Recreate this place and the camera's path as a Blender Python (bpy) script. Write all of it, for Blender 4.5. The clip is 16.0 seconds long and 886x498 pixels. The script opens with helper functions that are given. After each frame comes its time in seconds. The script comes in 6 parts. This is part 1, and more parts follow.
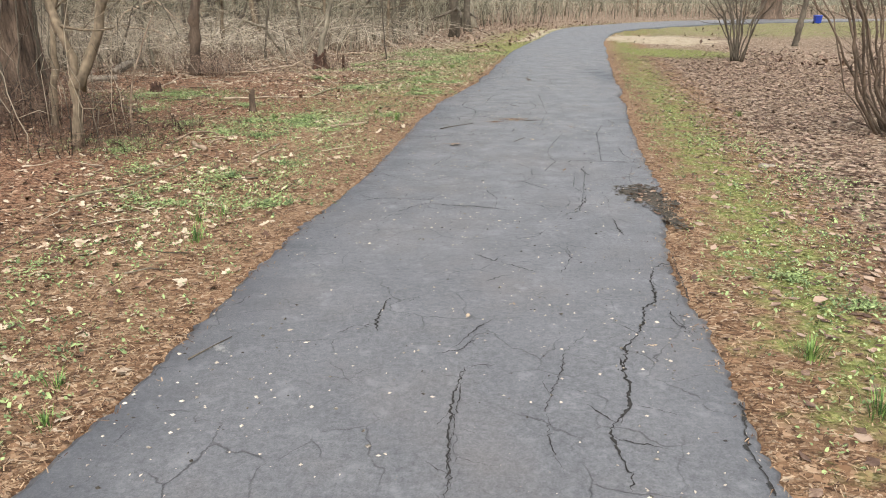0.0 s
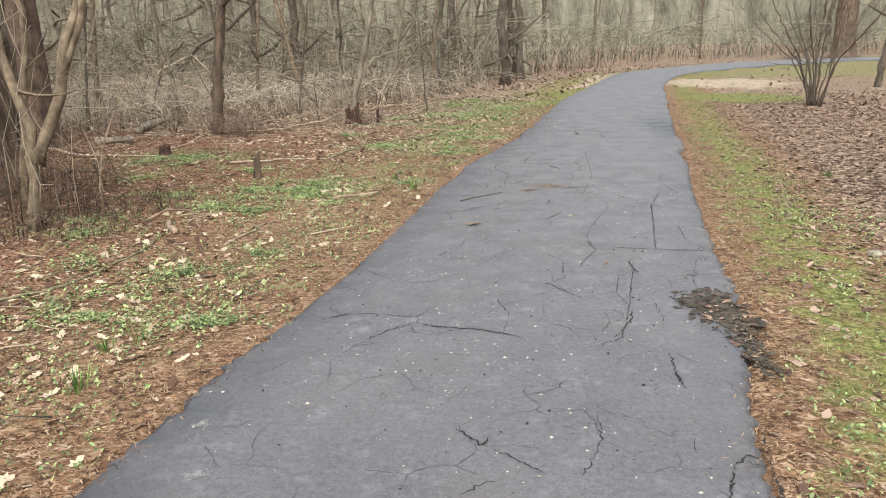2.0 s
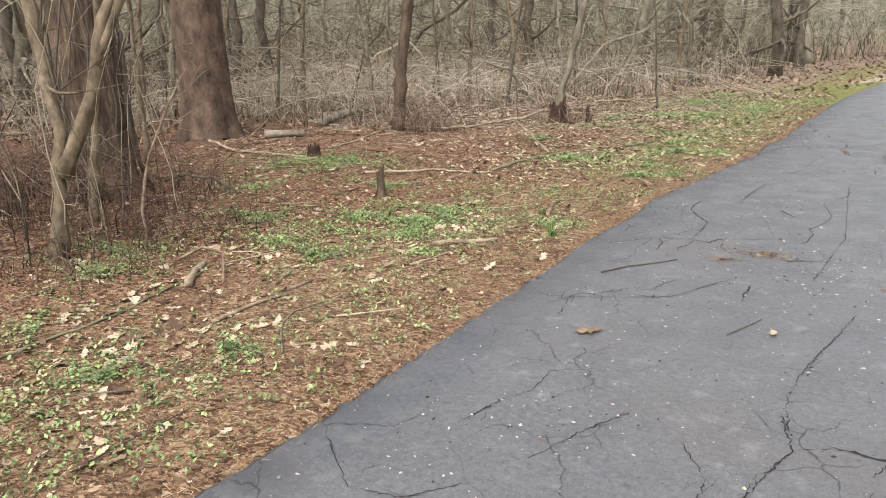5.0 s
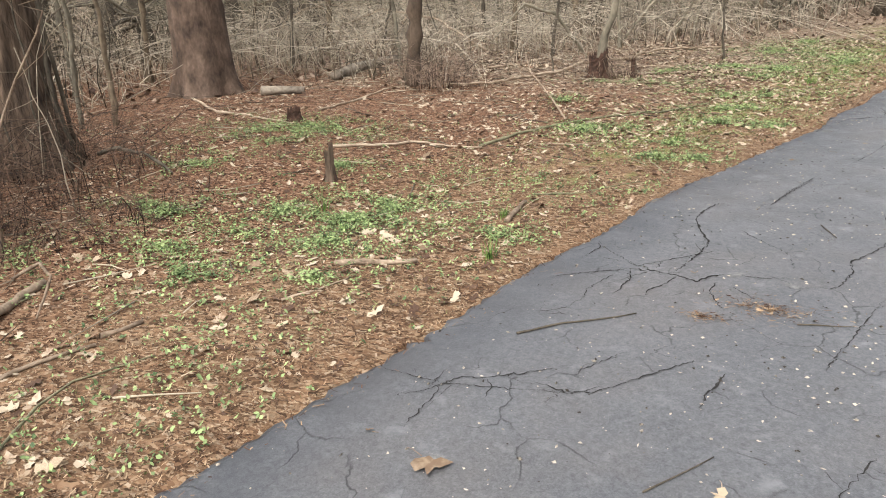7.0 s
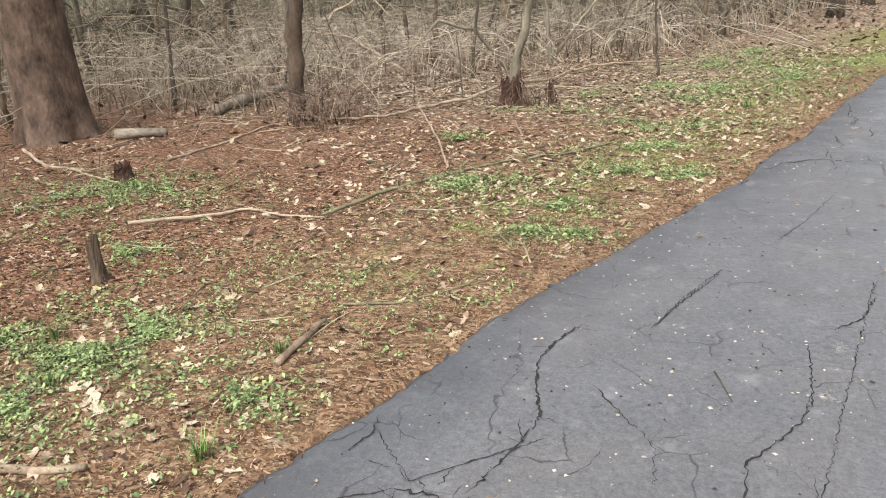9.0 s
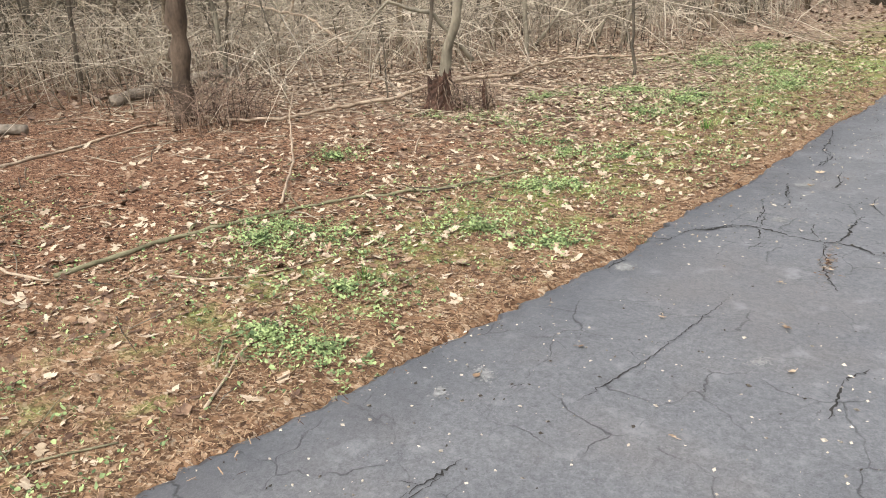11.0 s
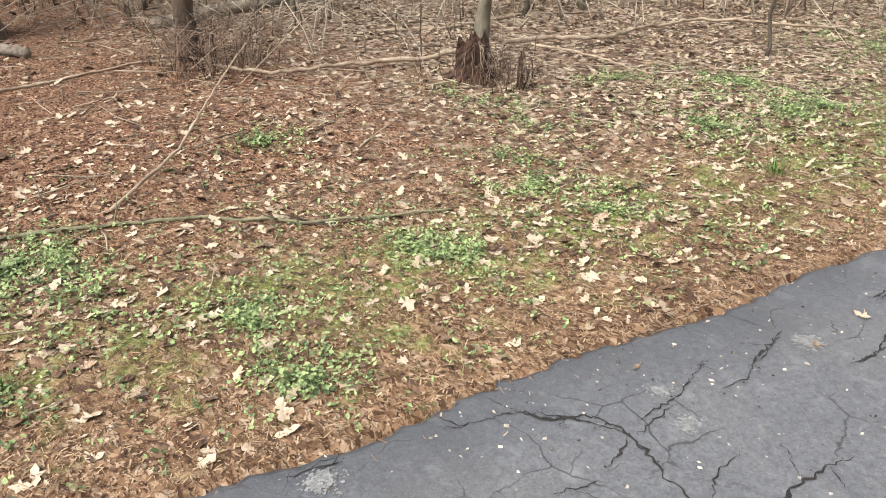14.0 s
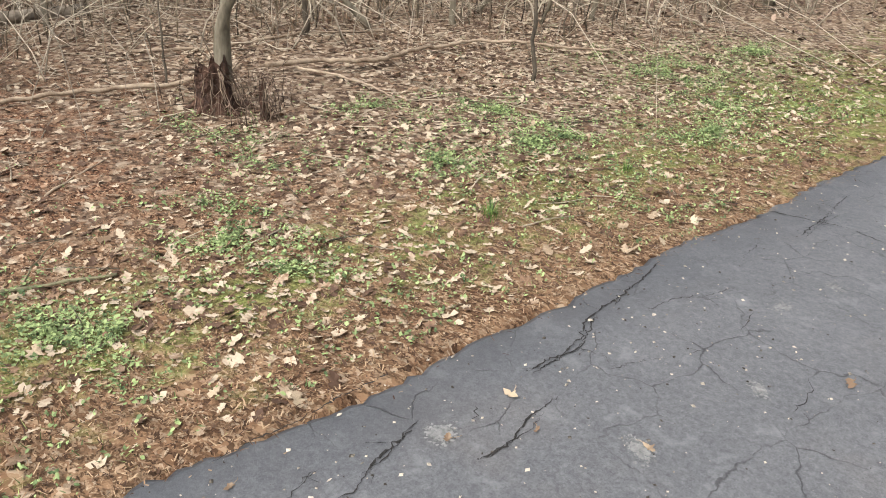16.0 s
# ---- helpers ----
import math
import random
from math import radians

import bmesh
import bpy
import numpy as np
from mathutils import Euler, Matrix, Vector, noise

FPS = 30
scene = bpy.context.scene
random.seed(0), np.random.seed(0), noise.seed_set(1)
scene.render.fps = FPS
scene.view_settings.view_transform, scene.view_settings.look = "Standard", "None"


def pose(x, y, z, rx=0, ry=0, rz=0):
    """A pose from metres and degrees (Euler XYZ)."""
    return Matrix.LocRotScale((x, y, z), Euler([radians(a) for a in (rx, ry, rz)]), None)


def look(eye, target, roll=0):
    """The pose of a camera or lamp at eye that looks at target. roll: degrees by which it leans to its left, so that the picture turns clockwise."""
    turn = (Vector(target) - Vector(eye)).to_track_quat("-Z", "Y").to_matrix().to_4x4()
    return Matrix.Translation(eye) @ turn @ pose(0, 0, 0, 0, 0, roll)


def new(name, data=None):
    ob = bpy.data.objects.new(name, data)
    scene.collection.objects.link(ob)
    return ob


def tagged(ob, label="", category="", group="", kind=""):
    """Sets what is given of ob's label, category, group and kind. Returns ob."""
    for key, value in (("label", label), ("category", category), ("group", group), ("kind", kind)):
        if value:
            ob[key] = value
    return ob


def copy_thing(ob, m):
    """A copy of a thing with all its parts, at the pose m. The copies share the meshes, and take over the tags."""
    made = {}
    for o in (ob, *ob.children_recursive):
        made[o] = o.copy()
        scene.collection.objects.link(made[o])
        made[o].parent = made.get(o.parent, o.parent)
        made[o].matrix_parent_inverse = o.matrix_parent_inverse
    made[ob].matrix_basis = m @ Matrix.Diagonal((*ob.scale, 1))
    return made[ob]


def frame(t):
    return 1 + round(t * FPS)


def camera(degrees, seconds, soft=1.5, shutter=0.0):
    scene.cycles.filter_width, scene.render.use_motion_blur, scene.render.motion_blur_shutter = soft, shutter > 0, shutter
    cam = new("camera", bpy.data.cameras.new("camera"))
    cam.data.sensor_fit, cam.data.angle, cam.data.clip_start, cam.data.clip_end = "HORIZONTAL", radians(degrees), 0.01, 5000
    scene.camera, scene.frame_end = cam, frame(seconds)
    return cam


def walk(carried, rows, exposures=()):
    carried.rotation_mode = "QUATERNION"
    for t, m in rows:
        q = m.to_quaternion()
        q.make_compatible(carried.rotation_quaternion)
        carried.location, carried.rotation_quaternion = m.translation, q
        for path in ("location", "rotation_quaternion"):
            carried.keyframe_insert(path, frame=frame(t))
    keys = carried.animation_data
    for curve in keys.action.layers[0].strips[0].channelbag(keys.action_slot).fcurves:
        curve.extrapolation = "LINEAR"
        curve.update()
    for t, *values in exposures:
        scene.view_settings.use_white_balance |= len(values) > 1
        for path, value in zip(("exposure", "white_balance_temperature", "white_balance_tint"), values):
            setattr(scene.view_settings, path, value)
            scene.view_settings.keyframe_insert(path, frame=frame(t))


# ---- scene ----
cam = camera(61.2, 16.0, soft=1.0)

PATH = [
    (0, (0.065, -0.505, 1.439), (0.045, 1.39, 0.798), 0.3),
    (0.5, (0.056, -0.176, 1.455), (0.083, 1.722, 0.827), -0.1),
    (1, (0.203, 0.224, 1.44), (0.185, 2.131, 0.837), -0.4),
    (1.5, (0.316, 0.616, 1.43), (0.201, 2.53, 0.863), -0.9),
    (2, (0.426, 1.039, 1.445), (0.242, 2.959, 0.917), -1.3),
    (2.5, (0.567, 1.497, 1.425), (0.273, 3.402, 0.892), -1.5),
    (3, (0.607, 1.911, 1.428), (0.194, 3.797, 0.903), -2.2),
    (3.5, (0.668, 2.328, 1.438), (0.163, 4.192, 0.915), -3.0),
    (4, (0.788, 2.751, 1.458), (0.19, 4.588, 0.942), -3.1),
    (4.2, (0.812, 2.95, 1.413), (0.161, 4.769, 0.897), -2.9),
    (6.3, (1.152, 4.847, 1.408), (0.173, 6.473, 0.776), -1.3),
    (6.5, (1.176, 5.032, 1.412), (0.187, 6.644, 0.762), -1.9),
    (7, (1.215, 5.427, 1.453), (0.211, 7.012, 0.761), -2.2),
    (7.5, (1.203, 5.878, 1.487), (0.253, 7.5, 0.803), -2.0),
    (8, (1.246, 6.337, 1.47), (0.302, 7.957, 0.776), -2.6),
    (8.5, (1.289, 6.809, 1.499), (0.328, 8.411, 0.784), -3.4),
    (9, (1.303, 7.325, 1.512), (0.345, 8.943, 0.832), -3.8),
    (9.2, (1.332, 7.531, 1.492), (0.369, 9.144, 0.806), -4.1),
    (11.3, (1.884, 9.822, 1.522), (0.823, 11.344, 0.775), -2.6),
    (11.5, (1.925, 10.012, 1.552), (0.893, 11.546, 0.789), -2.1),
    (12, (2.051, 10.477, 1.543), (0.984, 11.975, 0.757), -1.9),
    (12.5, (2.172, 10.928, 1.578), (1.094, 12.397, 0.753), -0.9),
    (13, (2.188, 11.37, 1.611), (1.112, 12.827, 0.762), 0.3),
    (13.5, (2.175, 11.792, 1.614), (0.971, 13.127, 0.737), 0.1),
    (14, (2.117, 12.137, 1.621), (0.719, 13.223, 0.691), -0.6),
    (14.5, (2.086, 12.435, 1.624), (0.633, 13.343, 0.592), -0.1),
    (15, (2.185, 12.78, 1.647), (0.815, 13.766, 0.574), -1.6),
    (15.5, (2.325, 13.044, 1.688), (1.044, 14.191, 0.665), 0.6),
    (16, (2.394, 13.149, 1.697), (1.225, 14.489, 0.782), 2.1),
]
walk(cam, [(t, look(eye, target, roll)) for t, eye, target, roll in PATH],
     exposures=((0, 1.08), (4, 1.10), (9, 1.16), (12.5, 1.25), (14.5, 1.22), (15.5, 1.08), (16, 1.05)))

# ---------------------------------------------------------------- light
world = bpy.data.worlds.new("overcast_sky")
scene.world = world
world.use_nodes = True
wn = world.node_tree
sky = wn.nodes.new("ShaderNodeTexSky")
sky.sky_type = "NISHITA"
sky.sun_disc = False
sky.sun_elevation, sky.sun_rotation = radians(50), radians(200)
sky.dust_density = 4.0
grey = wn.nodes.new("ShaderNodeHueSaturation")
grey.inputs["Saturation"].default_value = 0.22
wn.links.new(sky.outputs[0], grey.inputs["Color"])
wn.links.new(grey.outputs[0], wn.nodes["Background"].inputs[0])
wn.nodes["Background"].inputs[1].default_value = 0.14

sun = new("sun", bpy.data.lights.new("sun", "SUN"))
sun.data.energy, sun.data.angle, sun.data.color = 1.5, radians(30), (1.0, 0.97, 0.93)
sun.matrix_world = look((6, -14, 24), (0, 0, 0))

# ---------------------------------------------------------------- materials
def material(name, dark, light, scale=8.0, rough=0.85, bump=0.3, bump_scale=60.0, stretch=(1, 1, 1), detail=8.0, spread=0.0, island=False, third=None, gloss=0.3, coord="Object"):
    """Two-scale noise between two colours; spread: how far pieces differ from one another."""
    m = bpy.data.materials.new(name)
    m.use_nodes = True
    n, k = m.node_tree.nodes, m.node_tree.links
    bsdf = n["Principled BSDF"]
    bsdf.inputs["Roughness"].default_value = rough
    bsdf.inputs["Specular IOR Level"].default_value = gloss
    if coord == "World":
        src = n.new("ShaderNodeNewGeometry").outputs["Position"]
    else:
        src = n.new("ShaderNodeTexCoord").outputs["Object"]
    mp = n.new("ShaderNodeMapping")
    mp.inputs["Scale"].default_value = stretch
    k.new(src, mp.inputs[0])
    big, fine = n.new("ShaderNodeTexNoise"), n.new("ShaderNodeTexNoise")
    big.inputs["Scale"].default_value, big.inputs["Detail"].default_value = scale, detail
    fine.inputs["Scale"].default_value, fine.inputs["Detail"].default_value = bump_scale, 6
    k.new(mp.outputs[0], big.inputs["Vector"]), k.new(mp.outputs[0], fine.inputs["Vector"])
    add = n.new("ShaderNodeMath")
    add.operation = "ADD"
    half = n.new("ShaderNodeMath")
    half.operation, half.inputs[1].default_value = "MULTIPLY", 0.45
    k.new(fine.outputs[0], half.inputs[0])
    k.new(big.outputs[0], add.inputs[0]), k.new(half.outputs[0], add.inputs[1])
    fac = add.outputs[0]
    ramp = n.new("ShaderNodeValToRGB")
    ramp.color_ramp.elements[0].position, ramp.color_ramp.elements[1].position = 0.45, 0.98
    ramp.color_ramp.elements[0].color, ramp.color_ramp.elements[1].color = (*dark, 1), (*light, 1)
    if third:
        e = ramp.color_ramp.elements.new(0.72)
        e.color = (*third, 1)
    if spread:
        rnd = n.new("ShaderNodeNewGeometry").outputs["Random Per Island"] if island else n.new("ShaderNodeObjectInfo").outputs["Random"]
        sh = n.new("ShaderNodeMath")
        sh.operation, sh.inputs[1].default_value, sh.inputs[2].default_value = "MULTIPLY_ADD", spread, -spread / 2
        k.new(rnd, sh.inputs[0])
        tot = n.new("ShaderNodeMath")
        k.new(fac, tot.inputs[0]), k.new(sh.outputs[0], tot.inputs[1])
        fac = tot.outputs[0]
    k.new(fac, ramp.inputs[0])
    k.new(ramp.outputs[0], bsdf.inputs["Base Color"])
    if bump:
        b = n.new("ShaderNodeBump")
        b.inputs["Strength"].default_value, b.inputs["Distance"].default_value = bump, 0.02
        k.new(fine.outputs[0], b.inputs["Height"])
        k.new(b.outputs[0], bsdf.inputs["Normal"])
    return m


BARK_GREY = material("grey_bark", (0.056, 0.048, 0.034), (0.275, 0.240, 0.175), 7, bump=0.6, bump_scale=40, stretch=(1, 1, 0.35), spread=0.25)
BARK_PALE = material("pale_smooth_bark", (0.042, 0.031, 0.020), (0.235, 0.180, 0.118), 14, bump=0.4, bump_scale=30, stretch=(1, 1, 0.5))
BARK_PINE = material("red_brown_pine_bark", (0.028, 0.018, 0.013), (0.185, 0.128, 0.092), 6, bump=1.0, bump_scale=26, stretch=(1, 1, 0.6), third=(0.098, 0.066, 0.047))
BARK_SHAGGY = material("shaggy_brown_bark", (0.020, 0.014, 0.010), (0.190, 0.135, 0.095), 9, bump=1.0, bump_scale=35, stretch=(1, 1, 0.3), third=(0.100, 0.069, 0.048))
BARK_DARK = material("dark_bark", (0.026, 0.021, 0.015), (0.155, 0.128, 0.094), 8, bump=0.7, bump_scale=40, stretch=(1, 1, 0.4))
BARK_BROWN = material("brown_shrub_bark", (0.022, 0.015, 0.010), (0.16, 0.115, 0.08), 8, bump=0.5, bump_scale=40, stretch=(1, 1, 0.4))
WOOD_DEAD = material("weathered_dead_wood", (0.11, 0.072, 0.048), (0.40, 0.31, 0.22), 9, bump=0.5, bump_scale=50, spread=0.25)
WOOD_ROT = material("rotten_red_wood", (0.012, 0.007, 0.005), (0.115, 0.062, 0.041), 14, bump=0.9, bump_scale=50)
STICK_GREEN = material("greenish_twig_bark", (0.07, 0.065, 0.035), (0.25, 0.23, 0.14), 10, bump=0.3)
LOG_GREY = material("grey_log_bark", (0.07, 0.056, 0.042), (0.34, 0.285, 0.22), 7, bump=0.8, bump_scale=30)
TWIG = material("brush_twigs", (0.046, 0.037, 0.026), (0.42, 0.355, 0.26), 3, bump=0, spread=0.9, island=True)
RED_TWIG = material("red_grey_twigs", (0.045, 0.030, 0.022), (0.33, 0.235, 0.175), 4, bump=0, spread=0.8, island=True)
# red-brown canes, darker than RED_TWIG for the shaded hollow by the shaggy tree
BRIAR = material("shaded_red_brown_canes", (0.020, 0.012, 0.009), (0.20, 0.130, 0.090), 4, bump=0, spread=0.8, island=True)
WOOD_PALE = material("bleached_barkless_wood", (0.15, 0.10, 0.065), (0.47, 0.375, 0.27), 9, bump=0.5, bump_scale=50, spread=0.2)
WOOD_BRUSH = material("pale_dead_branches", (0.15, 0.12, 0.088), (0.62, 0.54, 0.42), 3, bump=0, spread=0.6, island=True)
FAR_TWIG = material("far_brush_twigs", (0.060, 0.056, 0.037), (0.37, 0.345, 0.25), 2, bump=0, spread=1.0, island=True)
LEAF_TAN = material("dry_oak_leaves", (0.080, 0.044, 0.027), (0.45, 0.365, 0.265), 14, rough=0.7, bump=0.15, spread=1.0, island=True, third=(0.215, 0.132, 0.079))
LEAF_BROWN = material("damp_brown_leaves", (0.072, 0.042, 0.029), (0.32, 0.232, 0.168), 14, rough=0.75, bump=0.15, spread=0.85, island=True, third=(0.155, 0.098, 0.068))
LEAF_PALE = material("pale_dry_leaf", (0.17, 0.112, 0.070), (0.42, 0.330, 0.225), 25, rough=0.7, bump=0.15, spread=0.75)
NEEDLE = material("pine_needles_and_chips", (0.056, 0.028, 0.016), (0.37, 0.262, 0.160), 5, rough=0.8, bump=0, spread=0.95, island=True, third=(0.208, 0.119, 0.067))
WEED = material("green_weed_leaves", (0.050, 0.080, 0.028), (0.310, 0.390, 0.160), 9, rough=0.6, bump=0, spread=0.6, island=True)
GRASS = material("thin_spring_grass", (0.058, 0.092, 0.024), (0.30, 0.35, 0.125), 3, rough=0.6, bump=0, spread=0.7, island=True)
TUFT = material("green_grass_tufts", (0.028, 0.065, 0.015), (0.19, 0.30, 0.075), 6, rough=0.6, bump=0, spread=0.7, island=True)
GRIT = material("grit_and_seed_husks", (0.045, 0.038, 0.03), (0.52, 0.46, 0.37), 30, bump=0, spread=0.9, island=True)
CRACK = material("dark_cracks", (0.010, 0.010, 0.010), (0.04, 0.036, 0.032), 30, bump=0.6, bump_scale=120)
STAIN = material("pale_lichen_stain", (0.11, 0.11, 0.110), (0.28, 0.28, 0.270), 45, bump=0.2, bump_scale=150)
CRUMBLE = material("crumbled_asphalt", (0.018, 0.017, 0.013), (0.105, 0.088, 0.066), 25, bump=1.0, bump_scale=90, spread=0.4, island=True)
ROCK = material("buff_stone", (0.13, 0.11, 0.085), (0.36, 0.31, 0.24), 12, bump=0.6, bump_scale=60)
BLUE = material("blue_plastic", (0.004, 0.018, 0.19), (0.010, 0.045, 0.33), 3, rough=0.4, bump=0.05, gloss=0.5)
BIN_DARK = material("dark_plastic", (0.01, 0.01, 0.012), (0.04, 0.04, 0.045), 6, rough=0.5, bump=0.05)
BACKDROP = material("distant_wood", (0.045, 0.044, 0.030), (0.31, 0.30, 0.225), 0.5, bump=0, stretch=(1, 1, 0.25), bump_scale=3.5, coord="World")


def asphalt_material():
    m = bpy.data.materials.new("worn_asphalt")
    m.use_nodes = True
    n, k = m.node_tree.nodes, m.node_tree.links
    bsdf = n["Principled BSDF"]
    bsdf.inputs["Specular IOR Level"].default_value = 0.5
    pos = n.new("ShaderNodeNewGeometry").outputs["Position"]

    def noise_tex(scale, detail=8, rough=0.6):
        t = n.new("ShaderNodeTexNoise")
        t.inputs["Scale"].default_value, t.inputs["Detail"].default_value, t.inputs["Roughness"].default_value = scale, detail, rough
        k.new(pos, t.inputs["Vector"])
        return t.outputs[0]

    def ramp(src, a, b, ca, cb):
        r = n.new("ShaderNodeValToRGB")
        r.color_ramp.elements[0].position, r.color_ramp.elements[1].position = a, b
        r.color_ramp.elements[0].color, r.color_ramp.elements[1].color = (*ca, 1), (*cb, 1)
        k.new(src, r.inputs[0])
        return r.outputs[0]

    def mix(kind, f, a, b):
        x = n.new("ShaderNodeMix")
        x.data_type, x.blend_type = "RGBA", kind
        if isinstance(f, float):
            x.inputs[0].default_value = f
        else:
            k.new(f, x.inputs[0])
        k.new(a, x.inputs[6]), k.new(b, x.inputs[7])
        return x.outputs[2]

    base = ramp(noise_tex(1.7, 8, 0.75), 0.36, 0.64, (0.078, 0.080, 0.086), (0.118, 0.119, 0.124))
    mottle = ramp(noise_tex(34, 10, 0.8), 0.38, 0.64, (0.044, 0.046, 0.052), (0.196, 0.197, 0.202))
    col = mix("MIX", 0.45, base, mottle)
    brown = ramp(noise_tex(0.9, 6, 0.65), 0.48, 0.70, (0, 0, 0), (0.6, 0.6, 0.6))
    tint = n.new("ShaderNodeRGB")
    tint.outputs[0].default_value = (0.122, 0.110, 0.103, 1)
    col = mix("MIX", brown, col, tint.outputs[0])
    # aggregate
    vor = n.new("ShaderNodeTexVoronoi")
    vor.inputs["Scale"].default_value = 160
    k.new(pos, vor.inputs["Vector"])
    grain = ramp(vor.outputs["Color"], 0.1, 0.9, (0.72, 0.72, 0.73), (1.22, 1.22, 1.21))
    col = mix("MULTIPLY", 0.75, col, grain)
    # bleached blotches
    blot = ramp(noise_tex(6.5, 5, 0.65), 0.57, 0.70, (0, 0, 0), (0.55, 0.55, 0.55))
    pale = n.new("ShaderNodeRGB")
    pale.outputs[0].default_value = (0.215, 0.217, 0.222, 1)
    col = mix("MIX", blot, col, pale.outputs[0])
    # dark sealed margin, and one darker patch by the far edge
    rim = n.new("ShaderNodeAttribute")
    rim.attribute_name = "margin"
    broken = ramp(noise_tex(3.6, 6, 0.7), 0.36, 0.58, (0.35, 0.35, 0.35), (1, 1, 1))
    dim = n.new("ShaderNodeRGB")
    dim.outputs[0].default_value = (0.032, 0.037, 0.046, 1)
    col = mix("MIX", mix("MULTIPLY", 1.0, rim.outputs["Color"], broken), col, dim.outputs[0])
    # hair cracks: warped cell borders, broken up by a mask
    warp = n.new("ShaderNodeTexNoise")
    warp.inputs["Scale"].default_value, warp.inputs["Detail"].default_value = 5, 5
    k.new(pos, warp.inputs["Vector"])
    wm = n.new("ShaderNodeVectorMath")
    wm.operation = "MULTIPLY_ADD"
    wm.inputs[1].default_value = (0.20, 0.20, 0.0)
    k.new(warp.outputs[1], wm.inputs[0]), k.new(pos, wm.inputs[2])
    cell = n.new("ShaderNodeTexVoronoi")
    cell.feature, cell.voronoi_dimensions = "DISTANCE_TO_EDGE", "2D"
    cell.inputs["Scale"].default_value = 3.1
    k.new(wm.outputs[0], cell.inputs["Vector"])
    line = ramp(cell.outputs["Distance"], 0.004, 0.017, (1, 1, 1), (0, 0, 0))
    mask = ramp(noise_tex(2.3, 4), 0.46, 0.58, (0, 0, 0), (0.70, 0.70, 0.70))
    lm = mix("MULTIPLY", 1.0, line, mask)
    dark = n.new("ShaderNodeRGB")
    dark.outputs[0].default_value = (0.018, 0.018, 0.018, 1)
    col = mix("MIX", lm, col, dark.outputs[0])
    k.new(col, bsdf.inputs["Base Color"])
    k.new(ramp(noise_tex(3, 5), 0.3, 0.7, (0.38, 0.38, 0.38), (0.56, 0.56, 0.56)), bsdf.inputs["Roughness"])
    b = n.new("ShaderNodeBump")
    b.inputs["Strength"].default_value, b.inputs["Distance"].default_value = 0.5, 0.006
    hgt = mix("SUBTRACT", 1.0, vor.outputs["Color"], lm)
    k.new(hgt, b.inputs["Height"])
    k.new(b.outputs[0], bsdf.inputs["Normal"])
    return m


